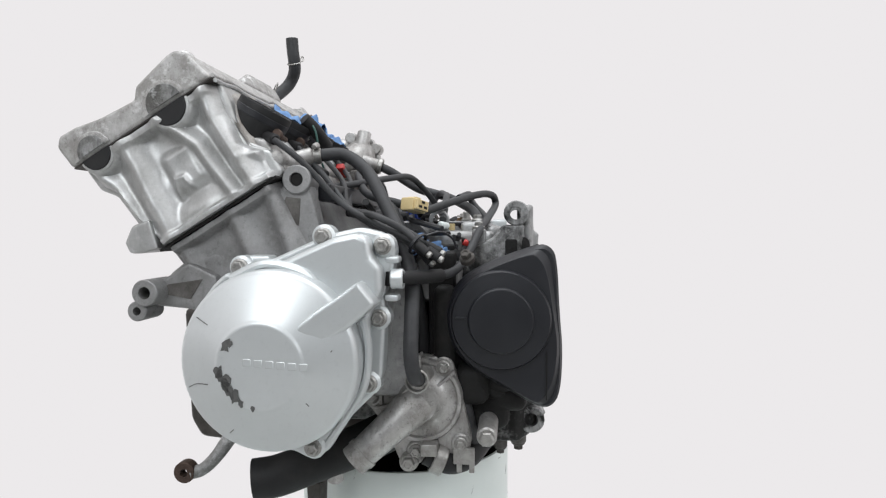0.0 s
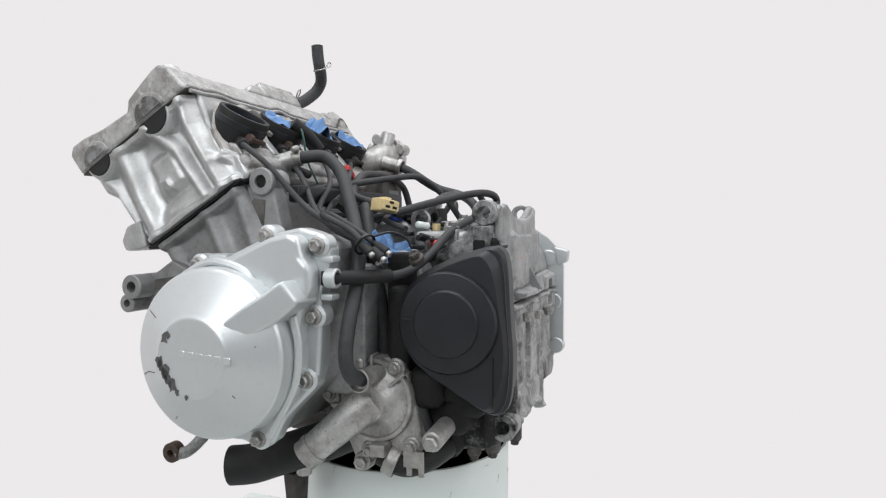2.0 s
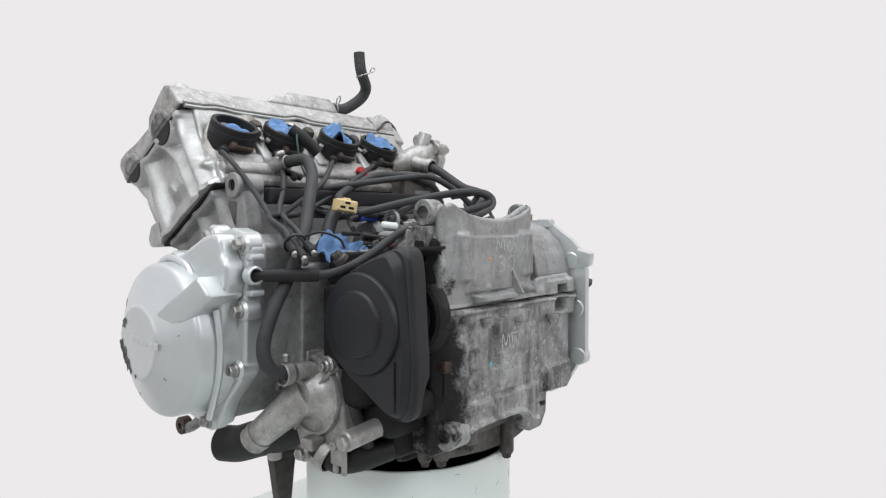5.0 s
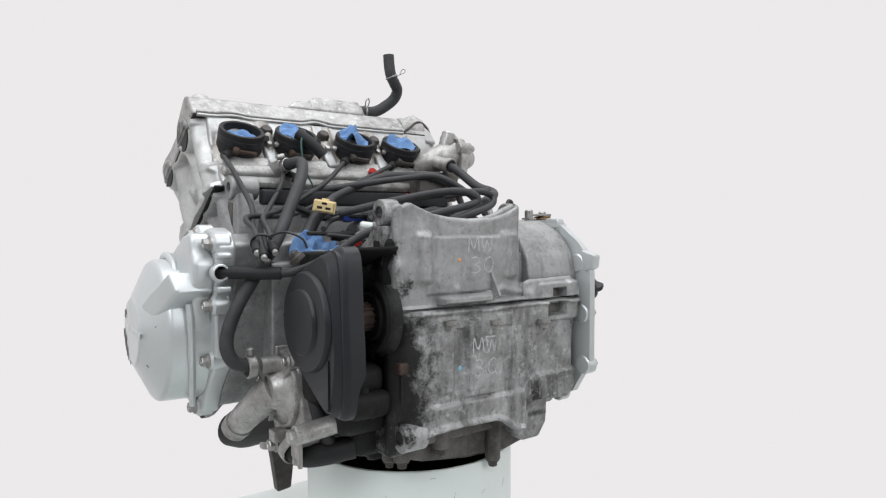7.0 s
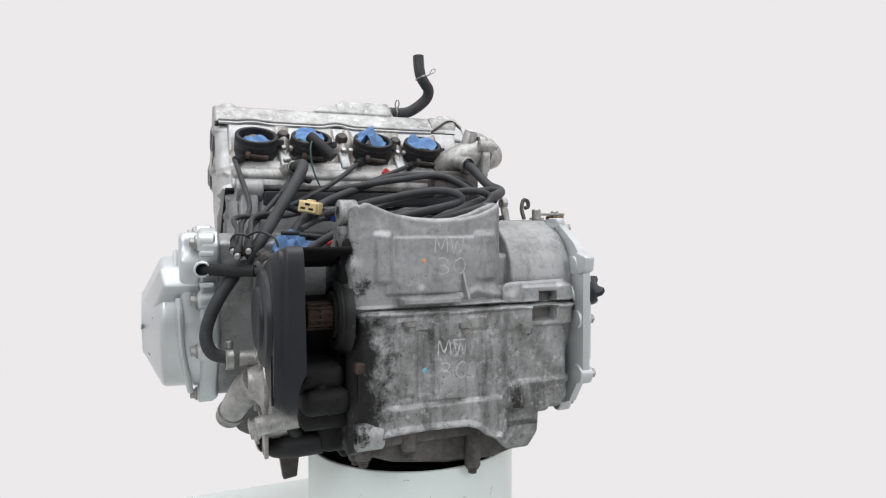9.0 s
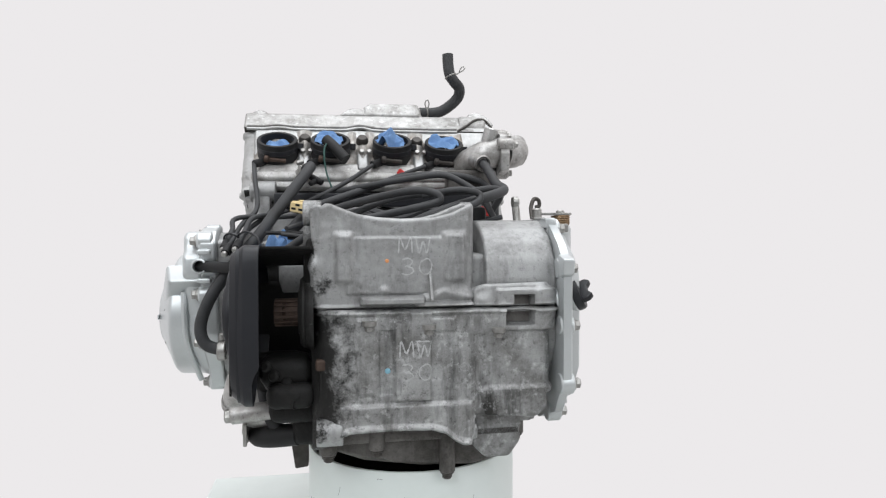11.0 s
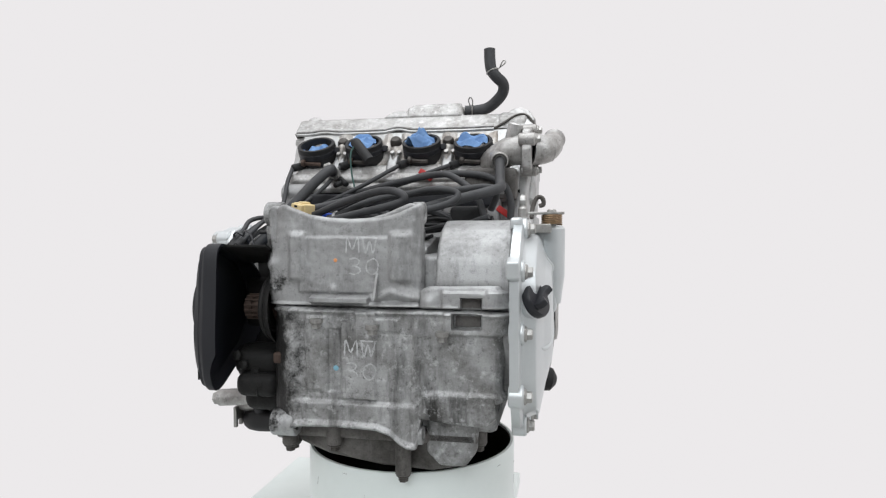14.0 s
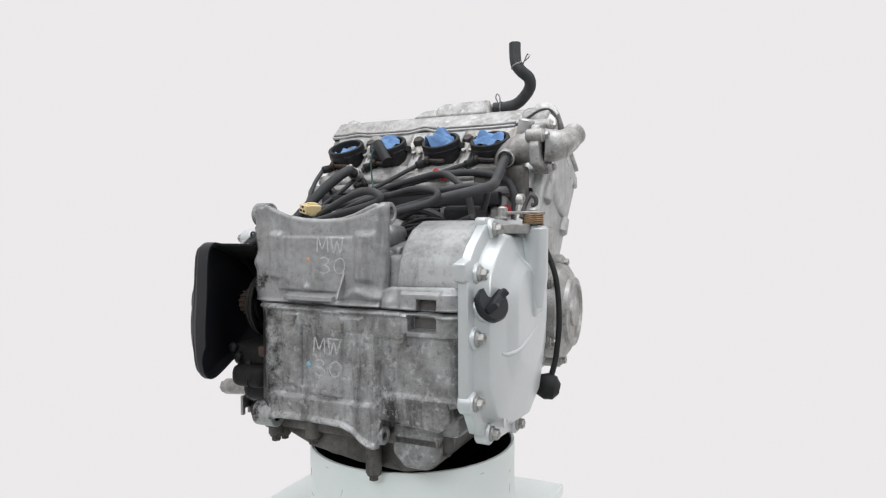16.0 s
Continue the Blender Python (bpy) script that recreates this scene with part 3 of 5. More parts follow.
    part("oil_clump", lathe([(0, 0), (0.004, 0), (0.003, 0.002), (0, 0.003)], (-0.1375, -0.1245, 0.095), BACK, 7), MAT_CASE, wall)
    return up, low


UPPER, LOWER = crankcase()


def gearbox_top():
    g = part("gearbox_top", merge(box(-0.105, -0.03, -0.108, -0.05, 0.225, 0.256, 0.006, seg=3), box(-0.108, -0.09, -0.10, -0.085, 0.23, 0.2585, 0.003), box(-0.07, -0.02, -0.10, -0.07, 0.25, 0.266, 0.005, seg=3)), MAT_CASE, ENGINE, "cast top of the gearbox")
    part("shoulder", prism([(-0.074, 0.185), (-0.077, 0.222), (-0.060, 0.238), (-0.034, 0.236), (-0.026, 0.215), (-0.030, 0.185)], "x", -0.150, -0.095, 0.006, 3), MAT_CASE, g)
    part("saddle", merge(box(-0.07, 0.04, -0.112, -0.072, 0.238, 0.262, 0.008, seg=3), rod((-0.066, -0.092, 0.252), (-0.028, -0.092, 0.252), 0.016, 24, 0.003)), MAT_CASE_UP, g)
    part("eyelet", ring((-0.078, -0.047, 0.268), RIGHT, 0.0068, 0.0115, 0.004), MAT_CASE, g)
    part("eyelet_foot", prism([(-0.058, 0.258), (-0.036, 0.258), (-0.030, 0.240), (-0.066, 0.240)], "x", -0.078, -0.074, 0.001), MAT_CASE, g)
    for x, y in ((-0.099, -0.092), (-0.05, -0.088)):
        bolt(g, (x, y, 0.2595 if x < -0.09 else 0.2675), UP, 0.9)


gearbox_top()


def oil_pan():
    pan = part("oil_pan", merge(prism([(-0.098, 0.052), (-0.103, 0.030), (-0.06, 0.014), (0.0, 0.005), (0.055, 0.003), (0.088, 0.010), (0.104, 0.03), (0.104, 0.052)], "y", -0.118, 0.11, 0.006, 3),
                                box(-0.102, 0.105, -0.135, 0.13, 0.038, 0.052, 0.004)), MAT_PAN, ENGINE, "dark oil pan sitting in the drum's mouth")
    for x, y, z in ((0.026, -0.1285, -0.003), (-0.097, -0.134, 0.024), (-0.048, -0.132, 0.026), (0.104, -0.116, 0.030), (0.074, -0.120, 0.030)):
        part("bolt_sleeve", rod((x, y, z + 0.005), (x, y, 0.055), 0.0085, 16), MAT_PAN, pan)
        bolt(pan, (x, y, z + 0.005), DOWN, 0.95, MAT_DARKSTEEL)
    part("web", prism([(-0.05, 0.05), (-0.05, 0.022), (-0.03, 0.014), (0.02, 0.010), (0.02, 0.05)], "y", -0.126, -0.11, 0.003), MAT_PAN, pan)
    part("corner", prism([(0.052, 0.076), (0.052, 0.030), (0.066, 0.016), (0.092, 0.016), (0.104, 0.032), (0.107, 0.076)], "y", -0.135, -0.09, 0.004, 3), MAT_CASE_LOW, pan)
    for x, y in ((-0.10, -0.05), (-0.104, -0.085), (-0.10, -0.115), (-0.10, 0.0)):
        part("bolt_sleeve", rod((x, y, 0.024), (x, y, 0.05), 0.0075, 14), MAT_PAN, pan)
        bolt(pan, (x, y, 0.024), DOWN, 0.8, MAT_DARKSTEEL)
    part("filter_housing", merge(prism([(0.14, 0.168), (0.264, 0.164), (0.258, 0.03), (0.245, 0.008), (0.20, 0.004), (0.14, 0.02)], "x", -0.055, 0.06, 0.008, 3), box(-0.10, 0.06, 0.13, 0.19, 0.02, 0.15, 0.015, seg=3)), MAT_DARKSTEEL, ENGINE, "dark front housing below the exhaust side")


oil_pan()


def left_cover():
    """Silver alternator cover: a flange with bolt ears, a wide drum, a cone and a flat face."""
    cy, cz = 0.072, 0.151
    flange = [(0.106, 0.223), (0.044, 0.250), (0.023, 0.257), (0.003, 0.261), (-0.017, 0.256), (-0.028, 0.243), (-0.026, 0.226), (-0.018, 0.205), (-0.018, 0.165), (-0.016, 0.135),
              (-0.010, 0.118), (0.020, 0.088), (0.033, 0.064), (0.052, 0.057)] + circle(cy, cz, 0.088, 16, -95, 62)
    base = merge(prism(flange, "x", -0.242, -0.222, 0.004, 3),
                 lathe([(0, 0.206), (0.078, 0.206), (0.078, 0.247), (0.0765, 0.252), (0.0757, 0.2765), (0.0752, 0.2785), (0.0742, 0.2802), (0.0725, 0.2817), (0.0712, 0.2825), (0.0380, 0.2988), (0.0368, 0.2996), (0.0355, 0.3006), (0.0345, 0.3012), (0.0325, 0.3014), (0, 0.3014)], (0, cy, cz), LEFT, 72),
                 prism([(0.098, 0.219), (0.044, 0.243), (0.022, 0.2525), (0.003, 0.2565), (-0.008, 0.252), (-0.010, 0.236), (-0.018, 0.228), (-0.019, 0.205), (-0.009, 0.192), (-0.006, 0.165), (0.0, 0.14), (0.04, 0.15)], "x", -0.262, -0.24, 0.007, 3))
    cover = part("alternator_cover", base, MAT_SILVER, ENGINE, "large round silver-painted alternator cover, scuffed")
    # raised box that crosses the rim of the drum
    part("raised_box", prism([(0.0453, 0.1804), (0.0285, 0.1945), (0.0108, 0.2065), (-0.0037, 0.2180), (-0.0178, 0.1986), (0.0041, 0.1792), (0.0285, 0.1655)], "x", -0.2868, -0.25, 0.0040, 2, Matrix(((1, -0.34, 0, 0.0034), (0, 1, 0, 0), (0, 0, 1, 0), (0, 0, 0, 1)))), MAT_SILVER, cover)
    part("ridge", tube([(-0.262, 0.110, 0.218), (-0.264, 0.08, 0.2305), (-0.264, 0.048, 0.224), (-0.265, 0.034, 0.212)], 0.004, 8), MAT_SILVER, cover)
    part("ridge", tube([(-0.263, -0.004, 0.185), (-0.262, -0.008, 0.16), (-0.261, -0.005, 0.132), (-0.258, 0.006, 0.11), (-0.252, 0.03, 0.075)], 0.0035, 8), MAT_SILVER, cover)
    for y, z in ((-0.017, 0.245), (-0.013, 0.183), (-0.004, 0.126), (0.046, 0.068), (0.035, 0.253), (0.110, 0.226)):
        part("bolt_ear", rod((-0.226, y, z), (-0.2445, y, z), 0.0105, 20, 0.0025), MAT_SILVER, cover)
        bolt(cover, (-0.245, y, z), LEFT, 1.0)
    part("lifting_lug", box(-0.236, -0.215, 0.086, 0.110, 0.225, 0.236, 0.003), MAT_SILVER, cover)
    # cable clamp at the rear edge
    part("cable_clamp", merge(ring((-0.240, -0.0345, 0.2165), (0, 1, 0), 0.0066, 0.0088, 0.011, 28, 0.0010), box(-0.243, -0.228, -0.030, -0.018, 0.197, 0.203, 0.002), box(-0.243, -0.228, -0.031, -0.018, 0.230, 0.236, 0.002)), MAT_SILVER, cover)
    # maker's mark as a plain raised bar of short blocks
    for k in range(6):
        part("mark_block", box(-0.3019, -0.3005, 0.0845 - k * 0.0092 - 0.0068, 0.0845 - k * 0.0092, 0.1485, 0.1545, 0.0005, Matrix.Translation((0, 0, 0.003 - 0.0006 * k)), 1), MAT_SILVER, cover)
    # chipped paint round the face
    rnd = random.Random(3)
    for a, r, size in ((148, 0.031, 0.006), (140, 0.030, 0.004), (186, 0.033, 0.006), (194, 0.032, 0.0055), (203, 0.029, 0.007), (210, 0.031, 0.006), (222, 0.0305, 0.006), (231, 0.0315, 0.007), (243, 0.032, 0.004), (262, 0.0335, 0.003)):
        yy, zz = 0.072 - r * math.cos(radians(a)), cz + r * math.sin(radians(a))
        bm = bmesh.new()
        outer = []
        for k in range(11):
            b = 2 * math.pi * k / 11
            q = size * rnd.uniform(0.45, 1.15)
            outer.append(bm.verts.new((-0.3018, yy + q * math.cos(b) * 0.7, zz + q * math.sin(b))))
        bm.faces.new(outer)
        part("paint_chip", bm, MAT_BARE, cover)
    def on_cone(ang, r):
        return (-0.2827 - (0.0712 - r) * 0.49, cy + r * math.cos(radians(ang)), cz + r * math.sin(radians(ang)))
    for pts in ((on_cone(-18, 0.070), on_cone(-17, 0.060), on_cone(-20, 0.048)), (on_cone(32, 0.069), on_cone(34, 0.056)), (on_cone(-62, 0.066), on_cone(-64, 0.061)), (on_cone(168, 0.058), on_cone(169, 0.0565)), (on_cone(-140, 0.05), on_cone(-141, 0.047))):
        part("scratch", tube(pts, 0.0004, 5, 4), MAT_BARE, cover)
    # stator housing wall behind the flange
    part("stator_wall", merge(prism([(0.10, 0.22), (0.03, 0.248), (0.0, 0.255), (-0.022, 0.244), (-0.015, 0.165), (-0.008, 0.12), (0.022, 0.088), (0.04, 0.066), (0.07, 0.064), (0.12, 0.08), (0.15, 0.12), (0.15, 0.19)], "x", -0.224, -0.12, 0.004),
                              box(-0.19, -0.11, -0.035, 0.03, 0.10, 0.225, 0.004)), MAT_CASE, ENGINE, "grimy wall behind the alternator cover")


left_cover()


def sprocket_cover():
    outline = [(-0.090, 0.222), (-0.146, 0.2445), (-0.156, 0.240), (-0.164, 0.225), (-0.171, 0.177), (-0.175, 0.145), (-0.170, 0.110), (-0.158, 0.090), (-0.150, 0.090), (-0.124, 0.105), (-0.086, 0.126),
               (-0.068, 0.148), (-0.0615, 0.174), (-0.068, 0.200)]
    bm = bmesh.new()
    outline = soften(outline)
    cy, cz = -0.12, 0.168
    loops = []
    square = [(-0.090, 0.222), (-0.152, 0.2450), (-0.164, 0.242), (-0.1695, 0.230), (-0.172, 0.177), (-0.175, 0.145), (-0.173, 0.104), (-0.165, 0.090), (-0.152, 0.089), (-0.124, 0.105), (-0.086, 0.126),
              (-0.068, 0.148), (-0.0615, 0.174), (-0.068, 0.200)]
    square = soften(square)
    for x, k, line in ((-0.160, 0.965, square), (-0.160, 1.0, square), (-0.1735, 1.0, square), (-0.1755, 0.992, square), (-0.1858, 0.915, outline), (-0.1875, 0.898, outline), (-0.1878, 0.885, outline)):
        loops.append([bm.verts.new((x - (0.007 * (1 - ramp(z, 0.116, 0.126)) if x == -0.160 else 0.0), cy + (y - cy) * k, cz + (z - cz) * k)) for y, z in line])
    inner = [bm.verts.new((-0.181, cy + (y - cy) * 0.955, cz + (z - cz) * 0.955)) for y, z in square]
    n = len(outline)
    for a, b in zip(loops, loops[1:]):
        for k in range(n):
            bm.faces.new((a[k], a[(k + 1) % n], b[(k + 1) % n], b[k]))
    bm.faces.new(loops[-1])
    for k in range(n):
        bm.faces.new((loops[0][k], loops[0][(k + 1) % n], inner[(k + 1) % n], inner[k]))
    bm.faces.new(inner)
    c = part("sprocket_cover", bm, MAT_BLACK, ENGINE, "matt black plastic front sprocket cover")
    part("round_step", lathe([(0.0475, 0.185), (0.0465, 0.1905), (0.045, 0.1925), (0.031, 0.194), (0.030, 0.1965), (0.0285, 0.1975), (0, 0.1975)], (0, -0.117, 0.174), LEFT, 64), MAT_BLACK, c)
    part("slot", box(-0.1945, -0.190, -0.085, -0.075, 0.1755, 0.1775, 0.0006), MAT_BLACK, c)
    # thin black strip painted as the shade of a narrow opening
    part("slit_shade", box(-0.1892, -0.187, -0.1595, -0.1585, 0.10, 0.145, 0.0002), MAT_GREASE_SHADE, c)
    part("top_plate", prism([(-0.154, 0.2430), (-0.100, 0.2232), (-0.100, 0.2202), (-0.154, 0.2400)], "x", -0.164, -0.112, 0.001), MAT_GREASE_SHADE, c)
    bolt(c, (-0.184, -0.085, 0.232), (-0.6, 0.2, 0.7), 0.95, MAT_DARKSTEEL)
    return c


sprocket_cover()


def water_pump():
    cy, cz = -0.040, 0.096
    body = merge(lathe([(0, 0.12), (0.041, 0.12), (0.041, 0.1815), (0.0395, 0.1850), (0.0365, 0.1850), (0.035, 0.1825), (0.028, 0.1840), (0.021, 0.190), (0.0175, 0.198), (0, 0.198)], (0, cy, cz), LEFT, 48),
                 prism([(-0.040, 0.136), (-0.058, 0.138), (-0.072, 0.131), (-0.080, 0.10), (-0.089, 0.058), (-0.083, 0.045), (-0.048, 0.038), (-0.03, 0.028), (-0.019, 0.036), (-0.004, 0.070), (0.014, 0.092), (0.013, 0.104), (-0.008, 0.119)], "x", -0.1805, -0.165, 0.003, 3),
                 tube([(-0.186, -0.040, 0.096), (-0.196, -0.026, 0.084), (-0.203, -0.010, 0.070), (-0.209, 0.008, 0.054), (-0.212, 0.018, 0.045)], 0.0160, 24, radii=(1.2, 1.1, 0.98, 0.90, 0.93), hollow=True),
                 tube([(-0.17, -0.05, 0.12), (-0.19, -0.043, 0.122), (-0.205, -0.042, 0.122)], 0.0085, 14))
    p = part("water_pump", body, MAT_PUMP, ENGINE, "stained cast water pump with a pipe stub")
    part("pipe_lip", tube([(-0.2092, 0.0085, 0.0535), (-0.2104, 0.0122, 0.0502)], 0.0157, 24), MAT_PUMP, p)
    for k in range(5):
        a = radians(-60 + 50 * k)
        part("rib", prism([(0.012, -0.0015), (0.044, -0.0015), (0.044, 0.0015), (0.012, 0.0015)], "x", -0.1885, -0.17, 0.0008, 1, Matrix.Translation((0, cy, cz)) @ Matrix.Rotation(a, 4, "X")), MAT_PUMP, p)
    for y, z in ((-0.063, 0.128), (-0.079, 0.055), (-0.048, 0.048), (0.006, 0.098), (-0.029, 0.036), (-0.036, 0.047)):
        part("bolt_ear", rod((-0.15, y, z), (-0.184, y, z), 0.0095, 16), MAT_PUMP, p)
        bolt(p, (-0.185, y, z), LEFT, 0.85 if y != -0.029 else 1.15)
    part("hose_clamp", ring((-0.2195, -0.042, 0.1225), RIGHT, 0.0095, 0.0112, 0.009), MAT_STEEL, p)
    part("clamp_screw", rod((-0.215, -0.042, 0.133), (-0.215, -0.042, 0.142), 0.004, 10), MAT_STEEL, p)
    part("lower_clamp", merge(ring((-0.178, -0.052, 0.040), (0.1, -0.9, -0.4), 0.013, 0.015, 0.012), box(-0.198, -0.18, -0.058, -0.042, 0.046, 0.058, 0.002)), MAT_STEEL, p)
    part("drain_hose", tube([(-0.178, -0.045, 0.044), (-0.174, -0.068, 0.034), (-0.16, -0.085, 0.036), (-0.13, -0.095, 0.04)], 0.012, 14), MAT_RUBBER, p)
    part("claw_bracket", merge(box(-0.187, -0.183, -0.092, -0.072, 0.036, 0.052, 0.001), box(-0.187, -0.183, -0.080, -0.075, 0.028, 0.038, 0.001), box(-0.187, -0.183, -0.092, -0.087, 0.028, 0.038, 0.001)), MAT_STEEL, p)
    # large rubber hose below, open at its front end
    part("lower_hose", tube([(-0.150, -0.01, 0.058), (-0.158, 0.03, 0.040), (-0.168, 0.075, 0.024), (-0.172, 0.105, 0.013), (-0.178, 0.128, 0.010)], 0.0205, 24, hollow=True), MAT_RUBBER, ENGINE, "thick black rubber hose with an open end")
    part("drain_tap", rod((-0.165, 0.048, 0.006), (-0.165, 0.048, 0.022), 0.008, 14), MAT_PUMP, ENGINE)
    # long sleeve that points to the left below the sprocket cover
    s = part("sleeve", rod((-0.197, -0.104, 0.066), (-0.11, -0.105, 0.074), 0.0095, 20), MAT_PUMP, ENGINE, "dull metal sleeve")
    part("sleeve_tip", rod((-0.203, -0.104, 0.0655), (-0.194, -0.104, 0.066), 0.0075, 6), MAT_STEEL, s)


water_pump()


def left_brackets():
    part("hanging_bracket", prism([(-0.152, -0.002), (-0.119, -0.002), (-0.122, -0.02), (-0.1265, -0.057), (-0.1435, -0.059), (-0.149, -0.02)], "y", 0.069, 0.083, 0.002), MAT_DARKSTEEL, ENGINE, "dark tapered steel bracket that hangs beside the drum")
    part("bracket_arm", box(-0.146, -0.09, 0.066, 0.086, -0.006, 0.03, 0.004), MAT_DARKSTEEL, ENGINE)
    lever = part("lever", tube([(-0.16, 0.135, 0.075), (-0.175, 0.150, 0.055), (-0.185, 0.162, 0.036), (-0.190, 0.174, 0.024), (-0.193, 0.185, 0.021)], 0.0075, 12, radii=(1.2, 1.0, 0.85, 0.8, 0.9)), MAT_CASE_LOW, ENGINE, "rusty curved lever with an eye")
    part("eye", ring((-0.199, 0.190, 0.0225), RIGHT, 0.004, 0.0105, 0.012), MAT_RUST, lever)
    # forward engine mount with two eyes
    arm = part("front_mount", merge(prism([(0.150, 0.215), (0.178, 0.228), (0.200, 0.214), (0.232, 0.206), (0.236, 0.196), (0.212, 0.186), (0.176, 0.183), (0.15, 0.17)], "x", -0.205, -0.185, 0.004),
                                    prism([(0.150, 0.240), (0.180, 0.235), (0.21, 0.212), (0.20, 0.198), (0.16, 0.16), (0.13, 0.16)], "x", -0.195, -0.12, 0.008)), MAT_BLOCK, ENGINE, "cast front mount with two eyes")
    # dark plate in place of a real gap: shade given as colour
    part("hollow", prism([(0.164, 0.212), (0.198, 0.207), (0.206, 0.198), (0.176, 0.193)], "x", -0.2058, -0.20, 0.0004), MAT_PAN, arm, "dark plate that paints the shade between the arms")
    part("mounting_eye", ring((-0.226, 0.2105, 0.2005), RIGHT, 0.0058, 0.0125, 0.04), MAT_BLOCK, arm)
    part("mounting_eye", ring((-0.222, 0.2205, 0.183), RIGHT, 0.004, 0.0095, 0.032), MAT_BLOCK, arm)
    for sx, x in ((1, -0.192), (-1, 0.085)):
        b = part("upper_mount", merge(prism([(0.063, 0.30), (0.067, 0.315), (0.080, 0.318), (0.088, 0.306), (0.098, 0.285), (0.13, 0.25), (0.11, 0.225), (0.052, 0.225), (0.054, 0.262)], "x", x, x + 0.022, 0.004),
                                      ), MAT_BLOCK, ENGINE, "cast upper engine mount")
        part("mounting_eye", ring((x - 0.004, 0.075, 0.306), RIGHT, 0.0066, 0.0138, 0.032), MAT_BLOCK, b)
        # black disc that paints the eye's inside as a shaded hole
        part("bore_shade", lathe([(0, 0), (0.0064, 0), (0.0064, 0.001), (0, 0.001)], (x - 0.0012, 0.075, 0.306), RIGHT, 18), MAT_GREASE_SHADE, b)
        # dark plate on the face, standing for a shaded void in the mount
        part("pocket_shade", prism([(0.072, 0.288), (0.086, 0.290), (0.094, 0.272), (0.074, 0.262)], "x", x - 0.0008, x + 0.002, 0.0005), MAT_PAN, b)


left_brackets()


def cylinders():
    blk = part("cylinder_block", merge(prism([(-0.064, 0.002), (0.066, 0.002), (0.060, -0.05), (0.058, -0.12), (-0.060, -0.10), (-0.060, -0.05)], "x", -0.192, 0.132, 0.006, 3, LEAN)), MAT_BLOCK, ENGINE, "dull grey cylinder block")
    def strut(y, z):
        out = blend_max([0.0090 * bump(near_line(y, z, [(-0.009, 0.0), (-0.003, -0.06), (0.004, -0.1)]), 0.0085), 0.0095 * bump(near_line(y, z, [(-0.052, 0.0), (-0.0414, -0.0567), (-0.03, -0.1)]), 0.0085),
                         0.0075 * bump(near_line(y, z, [(0.052, 0.0), (0.050, -0.05), (0.036, -0.1)]), 0.0080), 0.0110 * ramp(z, -0.013, -0.007), 0.0050 * bump(near_line(y, z, [(0.05, -0.06), (-0.003, -0.058)]), 0.005)])
        return out + 0.0010 * noise.noise(Vector((y * 60, z * 60, 7.7)))
    part("end_casting", cast_face(between([(-0.1, -0.058), (0.0, -0.062)]), between([(-0.1, 0.057), (-0.05, 0.060), (0.0, 0.066)]), -0.098, -0.001, -0.1930, strut, LEAN, 96, 80, top=0.012), MAT_BLOCK, blk)
    part("joint", prism([(-0.066, -0.0012), (0.068, -0.0012), (0.068, 0.0012), (-0.066, 0.0012)], "x", -0.2065, 0.130, 0.0, 1, LEAN), MAT_GREASE_SHADE, blk, "thin dark gasket")
    # head
    head = part("cylinder_head", prism([(-0.066, 0.0), (0.067, 0.0), (0.078, 0.035), (0.082, 0.069), (0.0935, 0.083), (0.096, 0.1076), (-0.0635, 0.1076), (-0.062, 0.085), (-0.056, 0.06), (-0.0575, 0.041), (-0.072, 0.026), (-0.072, 0.004)],
                                       "x", -0.1985, 0.128, 0.004, 3, LEAN), MAT_HEAD, ENGINE, "bright cast aluminium cylinder head")
    def swell(y, z):
        out = blend_max([
            0.0135 * bump(near_line(y, z, [(0.0445, 0.105), (0.0455, 0.0800), (0.0480, 0.0500), (0.0500, 0.0)]), 0.0125),
            0.0130 * bump(near_line(y, z, [(0.004, 0.106), (-0.0103, 0.080), (-0.0175, 0.064), (-0.0200, 0.036), (-0.0240, 0.010)]), 0.0080),
            0.0140 * bump(near_line(y, z, [(-0.0480, 0.106), (-0.0430, 0.077), (-0.0445, 0.030), (-0.046, 0.0)]), 0.0095),
            0.0080 * bump(near_line(y, z, [(0.0850, 0.098), (0.0745, 0.075), (0.0700, 0.035), (0.064, 0.0)]), 0.0090),
            0.0070 * plateau(y, z, -0.010, 0.0225, 0.034, 0.074, 0.0065),
            0.0120 * ramp(z, 0.094, 0.101), 0.0110 * (1 - ramp(z, 0.006, 0.012)), 0.0090 * (1 - ramp(z, 0.012, 0.034)) * bump(y - 0.008, 0.040),
            0.0080 * bump(near_line(y, z, [(-0.047, 0.034), (-0.075, 0.0245)]), 0.0060)])
        out += 0.0030 * bump(near_line(y, z, [(0.0240, 0.032), (0.0240, 0.041), (0.0183, 0.048), (0.0100, 0.0465), (0.0080, 0.0357)]), 0.0026)
        for yc, rc in ((-0.013, 0.0215), (0.071, 0.0185)):
            out = max(out, 0.0122 * (1 - ramp(math.hypot(y - yc, z - 0.109), rc - 0.001, rc + 0.007)))
        return out + 0.0010 * noise.noise(Vector((y * 60, z * 60, 3.1)))
    part("end_casting", cast_face(between([(0.0, -0.068), (0.03, -0.069), (0.045, -0.057), (0.106, -0.062)]), between([(0.0, 0.066), (0.035, 0.077), (0.069, 0.081), (0.083, 0.092), (0.106, 0.095)]), 0.001, 0.1074, -0.1995, swell, LEAN, 120, 96, top=0.012, foot=0.012), MAT_HEAD, head)
